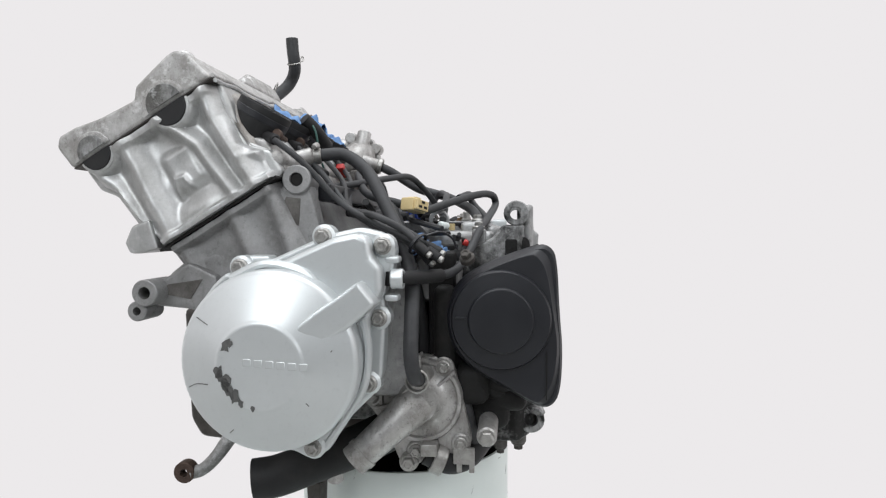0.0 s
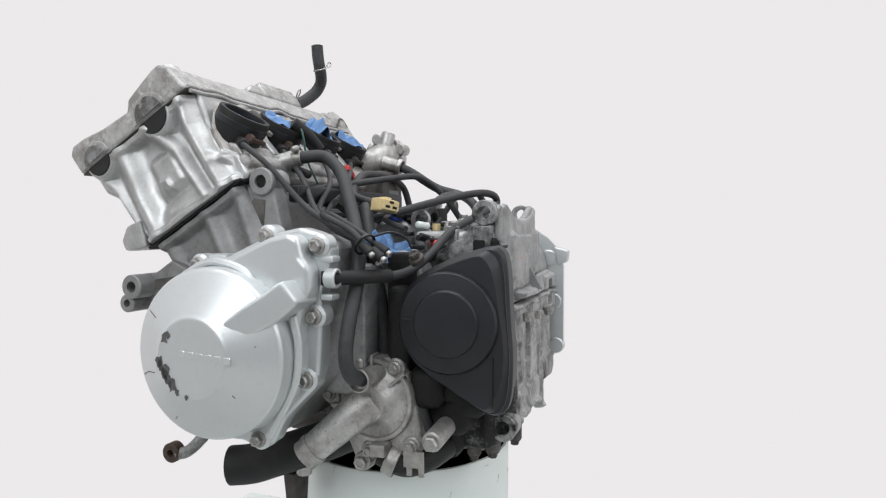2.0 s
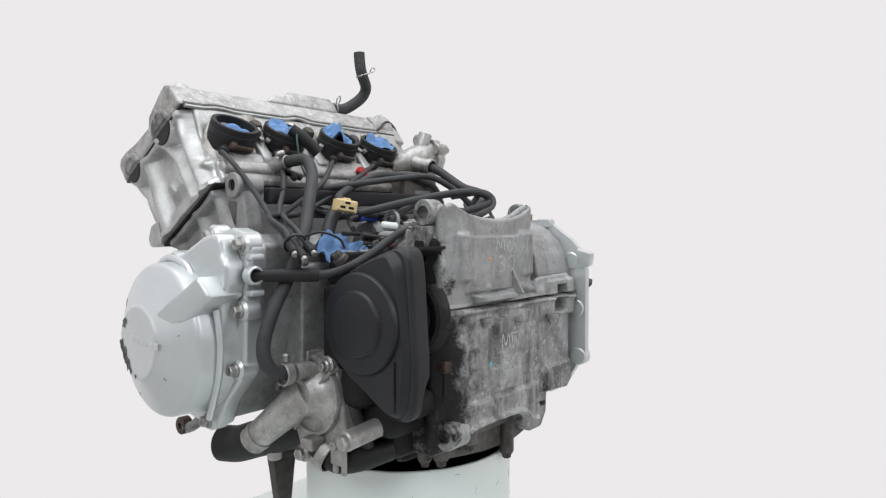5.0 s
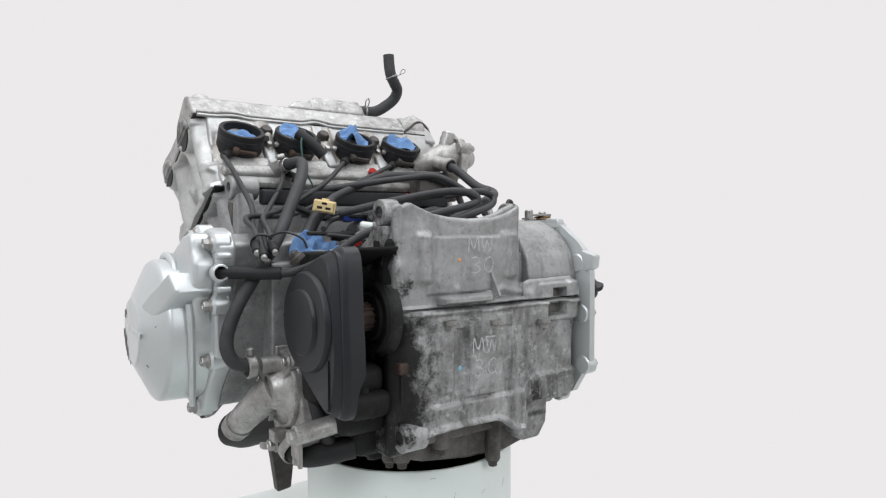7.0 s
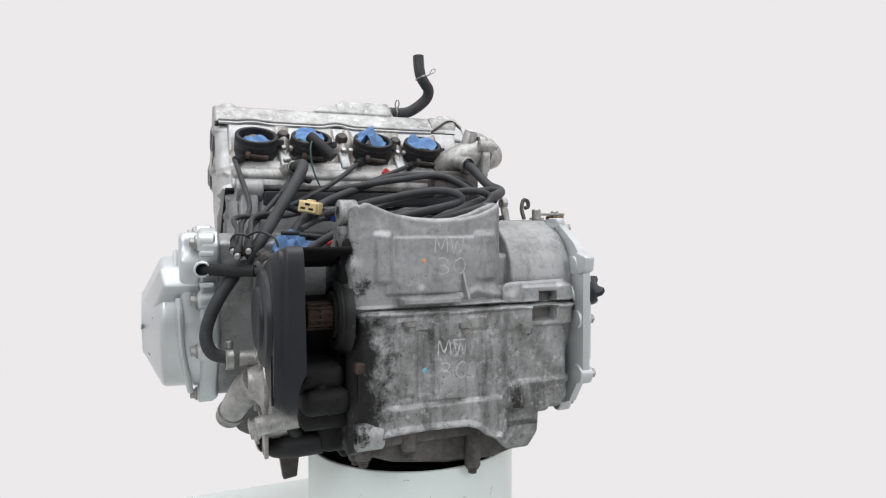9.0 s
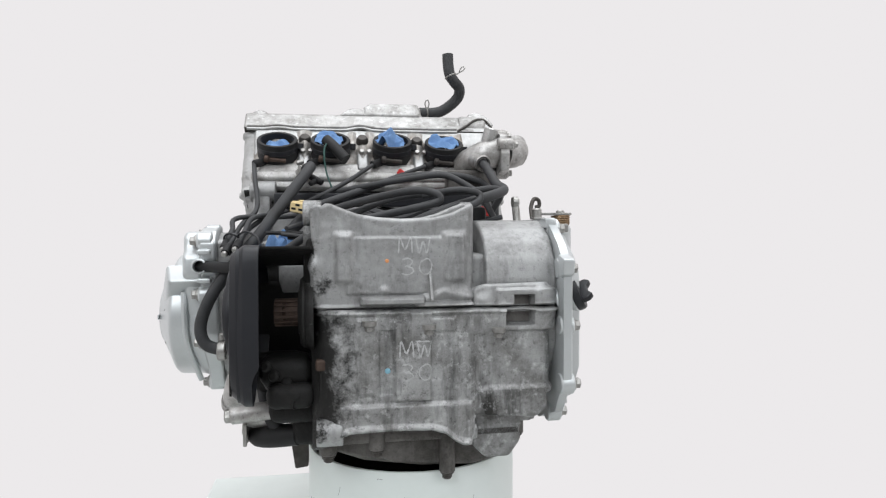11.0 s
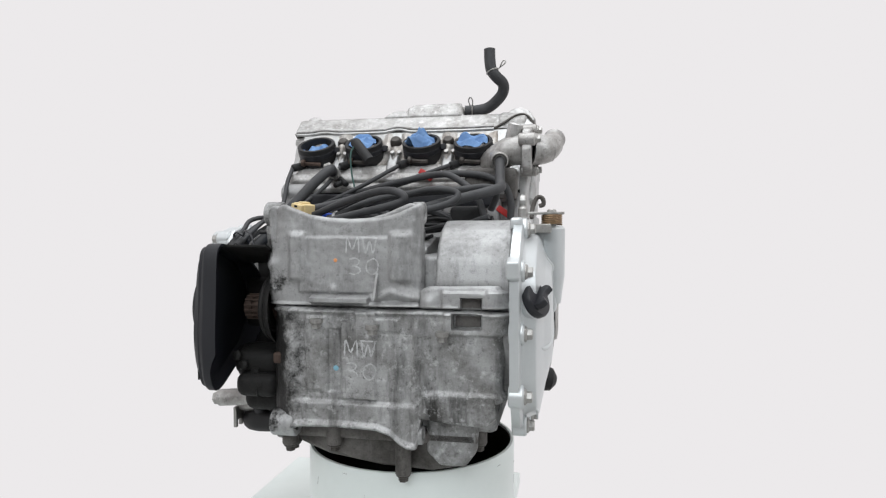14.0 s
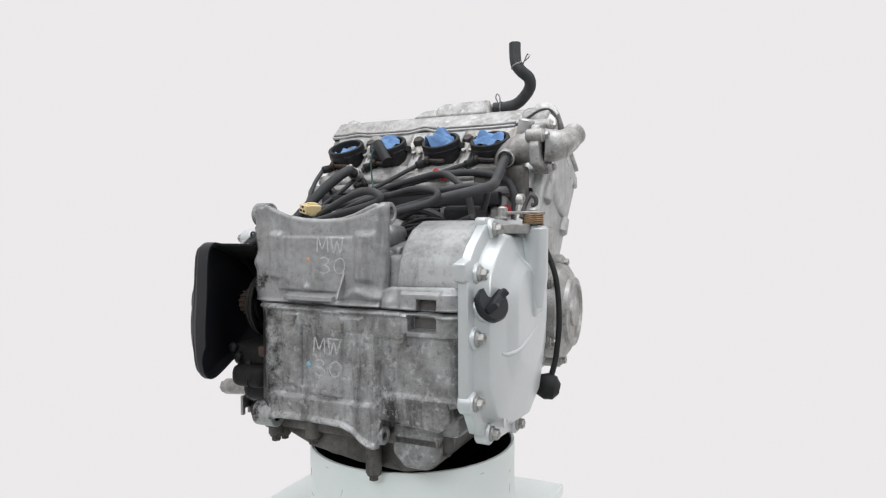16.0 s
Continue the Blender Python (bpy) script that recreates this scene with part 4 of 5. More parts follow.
    part("exhaust_lug", prism([(0.067, 0.002), (0.083, 0.006), (0.0945, 0.0125), (0.0935, 0.024), (0.079, 0.034), (0.06, 0.03)], "x", -0.2095, -0.17, 0.003, 2, LEAN), MAT_HEAD, head)
    for y, z, r in ((-0.013, 0.109, 0.0215), (0.071, 0.109, 0.0185)):
        part("cam_end", prism(circle(y, z, r, 14, 180, 360) + [(y + r, z)], "x", -0.2126, -0.19, 0.002, 2, LEAN), MAT_HEAD, head)
        part("half_moon_plug", prism(circle(y, z, r - 0.003, 14, 180, 360) + [(y + r - 0.003, z)], "x", -0.2140, -0.195, 0.001, 2, LEAN), MAT_RUBBER, head, "black rubber half-moon plug")
    part("gasket", prism([(0.0972, 0.1072), (0.0972, 0.1092), (-0.0632, 0.1092), (-0.0632, 0.1072)], "x", -0.2128, 0.1295, 0.0008, 1, LEAN), MAT_DARKSTEEL, head, "thin black cover gasket")
    cov = part("valve_cover", merge(
        prism([(0.098, 0.1085), (0.1015, 0.134), (0.094, 0.1425), (0.075, 0.141), (0.050, 0.135), (0.012, 0.131), (0.004, 0.141), (-0.036, 0.149), (-0.046, 0.149), (-0.055, 0.141), (-0.059, 0.125), (-0.0635, 0.1085)],
              "x", -0.2140, 0.118, 0.004, 3, LEAN),
        box(-0.046, 0.040, -0.056, 0.0, 0.14, 0.1615, 0.005, LEAN, 3),
        prism([(-0.048, 0.154), (-0.037, 0.1668), (0.036, 0.1675), (0.042, 0.14), (-0.06, 0.14)], "y", -0.054, 0.01, 0.003, 2, LEAN),
        lathe([(0, 0.095), (0.022, 0.095), (0.024, 0.10), (0.024, 0.132), (0.02, 0.137), (0, 0.137)], LEAN @ Vector((0, -0.040, 0.125)), RIGHT, 28),
        lathe([(0, 0.095), (0.022, 0.095), (0.024, 0.10), (0.024, 0.132), (0.02, 0.137), (0, 0.137)], LEAN @ Vector((0, 0.045, 0.118)), RIGHT, 28),
    ), MAT_COVER, ENGINE, "corroded cast valve cover")
    for y, z, r in ((-0.013, 0.1105, 0.023), (0.071, 0.1105, 0.020)):
        part("cam_arch", prism([(y + r, z)] + circle(y, z, r, 14, 0, 180) + [(y - r, z)], "x", -0.2160, -0.19, 0.003, 2, LEAN), MAT_COVER, cov)
        # darker half disc, slightly proud: painted shade that makes the arch look concave
        part("arch_shade", prism([(y + r - 0.005, z + 0.0008)] + circle(y, z + 0.0008, r - 0.005, 14, 0, 180) + [(y - r + 0.005, z + 0.0008)], "x", -0.2166, -0.20, 0.0005, 1, LEAN), MAT_CASE_LOW, cov)
    def lip(out, up):
        """A line along the rear joint of the cover, with its hump between the cylinders."""
        pts = []
        for k in range(25):
            x = -0.209 + 0.298 * k / 24
            pts.append(LEAN @ Vector((x, -0.0635 - out, 0.1085 + up + 0.0050 * bump(x + 0.052, 0.013) + 0.003 * bump(x + 0.165, 0.012) + 0.0010 * ramp(x, 0.05, 0.09))))
        return pts
    part("flange_lip", tube(lip(0.0004, 0.0027), 0.0021, 8, 2), MAT_COVER, cov)
    part("flange_lip", tube(lip(0.0004, -0.0027), 0.0022, 8, 2), MAT_HEAD, head)
    part("gasket_edge", tube(lip(0.0004, 0.0), 0.0011, 6, 2), MAT_DARKSTEEL, head, "thin dark gasket edge")
    part("corner_boss", lathe([(0, 0), (0.0140, 0), (0.0130, 0.007), (0.010, 0.0105), (0, 0.011)], LEAN @ Vector((-0.194, -0.040, 0.1410)), LEAN.to_3x3() @ Vector((0, 0, 1)), 24), MAT_COVER, cov)
    for x, y in ((-0.19, 0.08), (0.06, 0.045), (-0.06, 0.05)):
        bolt(cov, LEAN @ Vector((x, y, 0.1505 if y < 0 else 0.139)), LEAN.to_3x3() @ Vector((0, 0, 1)), 1.2, MAT_COVER)
    part("rear_fillet", prism([(-0.084, 0.140), (-0.070, 0.1525), (-0.062, 0.1555), (-0.048, 0.1555), (-0.04, 0.140)], "y", -0.056, -0.03, 0.004, 3, LEAN), MAT_COVER, cov)
    return head, cov


HEAD, COVER = cylinders()
UPWARD = LEAN.to_3x3() @ Vector((0, 0, 1))
INTAKE_AXIS = Vector((0, -0.50, 0.866))
INTAKES = [(-0.165, 0.114, 0.379), (-0.094, 0.115, 0.380), (-0.009, 0.114, 0.380), (0.064, 0.114, 0.378)]


def intakes():
    for i, c in enumerate(INTAKES):
        c = Vector(c)
        base = c - INTAKE_AXIS * 0.026
        part("port", tube([base - INTAKE_AXIS * 0.004, base - INTAKE_AXIS * 0.025 + Vector((0, 0.01, 0)), base - INTAKE_AXIS * 0.045 + Vector((0, 0.03, 0))], 0.0245, 20), MAT_CASE_LOW, HEAD)
        st = part("intake_boot", lathe([(0.0215, -0.02), (0.0215, 0.024), (0.0225, 0.026), (0.0265, 0.026), (0.0272, 0.0245), (0.0272, 0.019), (0.0258, 0.018), (0.0258, 0.013), (0.0272, 0.012), (0.0272, 0.003), (0.0262, 0.0), (0.0262, -0.014), (0.0215, -0.02)],
                                       base, INTAKE_AXIS, 36), MAT_RUBBER, HEAD, "black rubber intake boot")
        # black disc painted for the shade deep inside the boot
        part("floor", lathe([(0, 0.002), (0.0216, 0.002), (0.0216, 0.0), (0, 0.0)], base, INTAKE_AXIS, 24), MAT_GREASE_SHADE, st)
        part("band", ring(base + INTAKE_AXIS * 0.012, INTAKE_AXIS, 0.0255, 0.0275, 0.007, 32, 0.0005), MAT_BLACK, st)
        side = Vector((1, 0, 0))
        part("band_lug", box(-0.004, 0.004, -0.004, 0.004, -0.004, 0.004, 0.001, Matrix.Translation(base + INTAKE_AXIS * 0.016 + side * 0.0305)), MAT_BLACK, st)
        part("clamp_screw", rod(base + Vector((-0.012, -0.028, -0.006)), base + Vector((0.012, -0.027, -0.008)), 0.0028, 8, 0.0005), MAT_RUST if i == 0 else MAT_DARKSTEEL, st)
        part("screw_head", rod(base + Vector((-0.016, -0.028, -0.005)), base + Vector((-0.010, -0.028, -0.006)), 0.005, 10, 0.001), MAT_RUST if i < 2 else MAT_DARKSTEEL, st)
        part("nipple", merge(rod(base + Vector((-0.016, -0.018, -0.008)), base + Vector((-0.029, -0.032, -0.013)), 0.0055, 12), ), MAT_RUBBER, st)
    # casting between and below the boots
    part("intake_rail", box(-0.198, 0.10, -0.079, -0.06, 0.010, 0.026, 0.006, LEAN, 3), MAT_COVER, HEAD)
    part("rear_skirt", prism([(-0.060, 0.0), (-0.060, 0.05), (-0.072, 0.040), (-0.074, 0.006), (-0.070, 0.0)], "x", -0.19, 0.115, 0.004, 2, LEAN), MAT_COVER, HEAD)
    for x in (-0.13, -0.05, 0.028):
        part("web", prism([(-0.06, 0.03), (-0.06, 0.075), (-0.070, 0.060), (-0.076, 0.03)], "x", x - 0.008, x + 0.008, 0.004, 3, LEAN), MAT_CASE, HEAD)
    swap = Matrix(((0, 1, 0, 0), (1, 0, 0, 0), (0, 0, 1, 0), (0, 0, 0, 1)))
    def ports(x, z):
        out = 0.0
        for c in INTAKES:
            out += 0.010 * bump(x - c[0], 0.022) * bump(z - 0.052, 0.026) + 0.006 * (bump(x - c[0] - 0.031, 0.006) + bump(x - c[0] + 0.031, 0.006)) * ramp(z, 0.05, 0.085)
        for x0 in (-0.129, -0.050, 0.027):
            out += 0.009 * bump(x - x0, 0.007) * (1 - ramp(z, 0.075, 0.095)) - 0.005 * bump(x - x0, 0.014) * bump(z - 0.09, 0.012)
        return out + 0.0018 * noise.noise(Vector((x * 45, z * 45, 5.3)))
    part("rear_casting", cast_face(between([(0.03, -0.198), (0.11, -0.199)]), between([(0.03, 0.105), (0.11, 0.105)]), 0.036, 0.1055, -0.0625, ports, LEAN @ swap, 110, 34), MAT_PORT, HEAD)
    for x, z in ((-0.129, 0.082), (-0.050, 0.082), (0.027, 0.080)):
        part("cap_plug", lathe([(0, 0), (0.0085, 0), (0.0085, 0.006), (0.006, 0.010), (0, 0.0105)], LEAN @ Vector((x, -0.066, z)), LEAN.to_3x3() @ Vector((0, -1, 0.3)), 18), MAT_DARKSTEEL, HEAD, "dull dark blanking plug")
    for x in (-0.126, -0.046, 0.031):
        for k in (-1, 1):
            part("screw_head", rod(LEAN @ Vector((x + 0.005 * k, -0.072, 0.060)), LEAN @ Vector((x + 0.005 * k, -0.0765, 0.061)), 0.0034, 10, 0.0006), MAT_STEEL, HEAD)
    part("dark_rail", box(-0.165, 0.10, 0.050, 0.064, 0.286, 0.304, 0.003), MAT_BLACK, ENGINE, "black strip behind the head")


intakes()


def right_side():
    outline = [(-0.112, 0.268), (-0.148, 0.243), (-0.164, 0.226), (-0.168, 0.205), (-0.168, 0.105), (-0.142, 0.064), (-0.088, 0.043), (-0.024, 0.038), (0.020, 0.060), (0.052, 0.120), (0.060, 0.190), (0.034, 0.255), (0.010, 0.268)]

    rows = [(1.0, 0.1400, 0), (1.0, 0.1485, 0), (0.985, 0.150, 0), (0.90, 0.1505, 0), (0.875, 0.154, 0), (0.85, 0.1625, 0), (0.83, 0.1645, 0), (0.62, 0.1700, 0.5), (0.58, 0.1715, 0.6), (0.46, 0.1765, 1.0), (0.42, 0.1775, 1.0), (0.2, 0.1782, 1.0)]
    bm = bmesh.new()
    loops = []
    for k, x, s in rows:
        cy, cz = -0.05 - 0.006 * s, 0.155 + 0.022 * s
        loops.append([bm.verts.new((x, cy + (y - cy) * k, cz + (z - cz) * k)) for y, z in outline])
    for l0, l1 in zip(loops, loops[1:]):
        for k in range(len(outline)):
            bm.faces.new((l0[k], l0[(k + 1) % len(outline)], l1[(k + 1) % len(outline)], l1[k]))
    bm.faces.new(loops[0])
    bm.faces.new(loops[-1])
    bmesh.ops.triangulate(bm, faces=[f for f in bm.faces if len(f.verts) > 4])
    shape = BVHTree.FromBMesh(bm)

    def c_surface(y, z):
        """How far out the cover stands at (y, z)."""
        hit = shape.ray_cast(Vector((0.4, y, z)), Vector((-1, 0, 0)))[0]
        return hit.x if hit else 0.150
    c = part("clutch_cover", bm, MAT_SILVER, ENGINE, "silver-painted clutch cover with facets")
    for y, z in ((-0.148, 0.217), (-0.155, 0.158), (-0.158, 0.098), (-0.117, 0.058), (-0.037, 0.046), (0.020, 0.082), (0.048, 0.150), (-0.108, 0.258)):
        part("bolt_ear", rod((0.1385, y, z), (0.1535, y, z), 0.0110, 20), MAT_SILVER, c)
        bolt(c, (0.154, y, z), RIGHT, 1.0)
    part("top_ear", box(0.136, 0.149, -0.120, -0.099, 0.258, 0.270, 0.003), MAT_SILVER, c)
    part("rear_ear", prism([(-0.16, 0.207), (-0.174, 0.212), (-0.176, 0.228), (-0.155, 0.233)], "x", 0.137, 0.150, 0.003), MAT_SILVER, c)
    for line in ([(-0.1290, 0.1400), (-0.1139, 0.1383), (-0.0773, 0.1461), (-0.0480, 0.1560)], [(-0.0860, 0.2360), (-0.0640, 0.2150), (-0.0440, 0.1960)]):
        path = [(q.x, q.y) for q in spline([(y, z, 0) for y, z in line], 5)]
        part("ridge", tube([(c_surface(y, z) - 0.0010, y, z) for y, z in path], 0.0028, 10, 2, radii=(0.6, 1.0, 1.0, 0.6)), MAT_SILVER, c)
    # maker's mark as plain raised blocks
    for k in range(5):
        part("mark_block", box(0.1628, 0.1645, -0.112 + k * 0.0105, -0.104 + k * 0.0105, 0.064, 0.073, 0.0006, Matrix.Translation((0, 0, 0.0022 * (2 - k) * -1 + 0.004)), 1), MAT_SILVER, c)
    # oil filler cap with a wing grip
    at, ax = Vector((0.156, -0.140, 0.186)), Vector((0.78, -0.40, 0.38)).normalized()
    part("filler_neck", lathe([(0.013, -0.012), (0.018, -0.012), (0.018, 0.004), (0.016, 0.006), (0.013, 0.006)], at, ax, 28), MAT_SILVER, c)
    cap = part("oil_filler_cap", lathe([(0, 0.004), (0.0165, 0.004), (0.0180, 0.006), (0.0180, 0.011), (0.0165, 0.0135), (0, 0.0145)], at, ax, 28), MAT_BLACK, c, "black plastic oil filler cap with wing grip")
    grip = Matrix.Translation(at) @ basis(ax) @ Matrix.Rotation(radians(35), 4, "Z")
    part("grip", prism([(-0.015, 0.010), (0.015, 0.010), (0.0155, 0.020), (0.011, 0.0255), (0.004, 0.021), (-0.004, 0.021), (-0.011, 0.0255), (-0.0155, 0.020)], "y", -0.0035, 0.0035, 0.0018, 2, grip), MAT_BLACK, cap)
    # clutch release: shaft housing, spring, lever and holder
    part("shaft_housing", lathe([(0, 0), (0.010, 0), (0.014, 0.03), (0.0145, 0.082), (0.012, 0.085), (0, 0.085)], (0.176, -0.050, 0.176), UP, 24), MAT_SILVER, c)
    part("shaft_web", prism([(-0.062, 0.165), (-0.026, 0.170), (-0.026, 0.255), (-0.062, 0.259)], "x", 0.150, 0.182, 0.006, 3), MAT_SILVER, c)
    coil = []
    for k in range(61):
        a = 2 * math.pi * k / 12
        coil.append((0.176 + 0.0105 * math.cos(a), -0.055 + 0.0105 * math.sin(a), 0.2625 + 0.0021 * k / 12))
    part("return_spring", tube(coil, 0.0011, 6, 1), MAT_COPPER, c, "brass-coloured return spring")
    lev = part("clutch_lever", prism([(0.186, -0.048), (0.190, -0.056), (0.184, -0.064), (0.168, -0.066), (0.146, -0.063), (0.142, -0.066), (0.142, -0.058), (0.150, -0.054), (0.170, -0.046)], "z", 0.2735, 0.2765, 0.0008), MAT_STEEL, c, "zinc-plated clutch lever")
    part("pin", rod((0.176, -0.055, 0.26), (0.176, -0.055, 0.2795), 0.005, 14), MAT_STEEL, lev)
    part("fork", merge(box(0.139, 0.152, -0.069, -0.055, 0.2685, 0.271, 0.0006), rod((0.145, -0.062, 0.266), (0.145, -0.062, 0.2815), 0.0055, 12)), MAT_STEEL, lev)
    part("cable_holder", box(0.148, 0.176, -0.084, -0.062, 0.2535, 0.2635, 0.0015), MAT_STEEL, c)
    part("lug", merge(rod((0.140, 0.004, 0.262), (0.140, 0.012, 0.285), 0.005, 12), ring((0.136, 0.014, 0.291), RIGHT, 0.003, 0.0075, 0.008, 18)), MAT_STEEL, c)
    part("hook", tube([(0.152, -0.02, 0.27), (0.153, -0.012, 0.283), (0.158, -0.008, 0.294), (0.164, -0.008, 0.293), (0.165, -0.008, 0.286), (0.160, -0.008, 0.284)], 0.0026, 8), MAT_DARKSTEEL, c)
    # pulse generator cover and the castings in front of the clutch
    pg = part("pulse_cover", merge(lathe([(0, 0.12), (0.062, 0.12), (0.062, 0.158), (0.060, 0.166), (0.052, 0.1715), (0.046, 0.1735), (0.044, 0.1785), (0.036, 0.1800), (0.034, 0.1765), (0.020, 0.1765), (0.018, 0.179), (0, 0.179)], (0, 0.122, 0.150), RIGHT, 48),
                                   prism([(0.04, 0.09), (0.05, 0.21), (0.09, 0.222), (0.13, 0.21), (0.155, 0.16), (0.14, 0.10), (0.09, 0.084)], "x", 0.12, 0.146, 0.004)), MAT_PUMP, ENGINE, "round dull aluminium pulse generator cover")
    for a in (20, 80, 140, 210, 270, 330):
        y, z = 0.122 + 0.060 * math.cos(radians(a)), 0.150 + 0.064 * math.sin(radians(a))
        part("bolt_ear", rod((0.12, y, z), (0.160, y, z), 0.010, 16), MAT_PUMP, pg)
        bolt(pg, (0.1605, y, z), RIGHT, 0.95)
    part("side_case", merge(box(0.10, 0.146, 0.03, 0.15, 0.205, 0.262, 0.01, seg=3), box(0.09, 0.135, 0.05, 0.16, 0.07, 0.2, 0.006)), MAT_PUMP, ENGINE, "cast case end behind the clutch")
    part("switch_lead", tube([(0.152, 0.066, 0.24), (0.168, 0.064, 0.20), (0.174, 0.060, 0.15), (0.172, 0.054, 0.105), (0.168, 0.046, 0.080)], 0.0035, 10), MAT_RUBBER, ENGINE, "thin black lead")
    part("switch_boot", lathe([(0, 0), (0.012, 0.002), (0.016, 0.012), (0.014, 0.022), (0.006, 0.028), (0, 0.028)], (0.152, 0.040, 0.072), (1, 0.2, -0.2), 20), MAT_RUBBER, ENGINE, "black rubber boot")


right_side()


def right_head():
    part("chain_tunnel", merge(prism([(-0.058, -0.07), (0.06, -0.07), (0.07, 0.0), (0.082, 0.06), (0.09, 0.104), (-0.058, 0.104)], "x", 0.112, 0.142, 0.008, 3, LEAN),
                               prism([(-0.04, 0.02), (0.04, 0.02), (0.055, 0.095), (-0.045, 0.095)], "x", 0.135, 0.149, 0.008, 3, LEAN)), MAT_HEAD, HEAD, "cam chain end of the head")
    for y, z in ((-0.045, 0.095), (0.03, 0.098), (-0.04, 0.015), (0.05, 0.02), (-0.035, -0.05), (0.045, -0.05)):
        part("column", rod(LEAN @ Vector((0.140, y, z - 0.018)), LEAN @ Vector((0.140, y, z + 0.006)), 0.0105, 16), MAT_HEAD, HEAD)
        bolt(HEAD, LEAN @ Vector((0.140, y, z + 0.0065)), UPWARD, 1.0)
    # arched chain end of the cover, with its gasket
    part("gasket_arch", tube([LEAN @ Vector((0.088, -0.062, 0.108)), LEAN @ Vector((0.104, -0.064, 0.118)), LEAN @ Vector((0.120, -0.064, 0.130)), LEAN @ Vector((0.134, -0.062, 0.131)), LEAN @ Vector((0.144, -0.058, 0.118)), LEAN @ Vector((0.149, -0.05, 0.10))], 0.0018, 8), MAT_DARKSTEEL, COVER)
    part("chain_arch", prism([(0.08, 0.100), (0.098, 0.117), (0.116, 0.130), (0.134, 0.130), (0.145, 0.116), (0.148, 0.095)], "y", -0.062, 0.08, 0.004, 3, LEAN), MAT_HEAD, COVER)
    part("chain_hood", prism([(0.08, 0.112), (0.098, 0.130), (0.112, 0.146), (0.124, 0.150), (0.138, 0.142), (0.148, 0.125), (0.140, 0.122), (0.120, 0.132), (0.1, 0.118)], "y", -0.060, 0.075, 0.003, 3, LEAN), MAT_COVER, COVER)
    # thermostat housing with a bent outlet, on the rear corner of the head
    th = part("thermostat_housing", merge(
        tube([(0.088, 0.112, 0.346), (0.104, 0.094, 0.354), (0.120, 0.088, 0.360), (0.140, 0.092, 0.364)], 0.019, 20, radii=(0.9, 0.95, 1.05, 1.2)),
        prism([(0.066, 0.336), (0.062, 0.36), (0.072, 0.386), (0.098, 0.392), (0.118, 0.378), (0.120, 0.345), (0.098, 0.330)], "x", 0.134, 0.147, 0.003),
        tube([(0.145, 0.092, 0.362), (0.160, 0.098, 0.362), (0.169, 0.108, 0.367), (0.1725, 0.122, 0.374), (0.174, 0.132, 0.379)], 0.0195, 20, radii=(1.1, 1.0, 0.85, 0.75, 0.78), hollow=True),
        rod((0.12, 0.086, 0.372), (0.126, 0.082, 0.395), 0.010, 16)), MAT_PUMP, ENGINE, "cast thermostat housing with a bent outlet")
    for y, z in ((0.068, 0.372), (0.104, 0.388), (0.100, 0.335)):
        part("bolt_ear", rod((0.130, y, z), (0.152, y, z), 0.0085, 14), MAT_PUMP, th)
        bolt(th, (0.1525, y, z), RIGHT, 0.85, MAT_STEEL)
    part("spigot", rod((0.100, 0.082, 0.352), (0.107, 0.058, 0.344), 0.0095, 16), MAT_PUMP, th)
    part("hose_clip", ring((0.1065, 0.060, 0.3455), (0.1, -0.95, -0.3), 0.0085, 0.0112, 0.007), MAT_STEEL, th)
    # deeper block end
    part("block_end", prism([(-0.055, -0.005), (0.06, -0.005), (0.055, -0.09), (-0.05, -0.09)], "x", 0.12, 0.140, 0.008, 3, LEAN), MAT_BLOCK, ENGINE)
    # solid dark box that imitates the shade below the thermostat
    part("rear_recess_shade", box(0.060, 0.128, 0.062, 0.09, 0.295, 0.336, 0.005), MAT_PAN, ENGINE, "dark box standing for the shaded recess under the thermostat")


right_head()


# ---- hoses, leads and plugs ----
def hose(name, points, r, label="", mat=None, n=12, hollow=False):
    return part(name, tube(points, r, n, hollow=hollow), mat or MAT_HOSE, ENGINE, label)


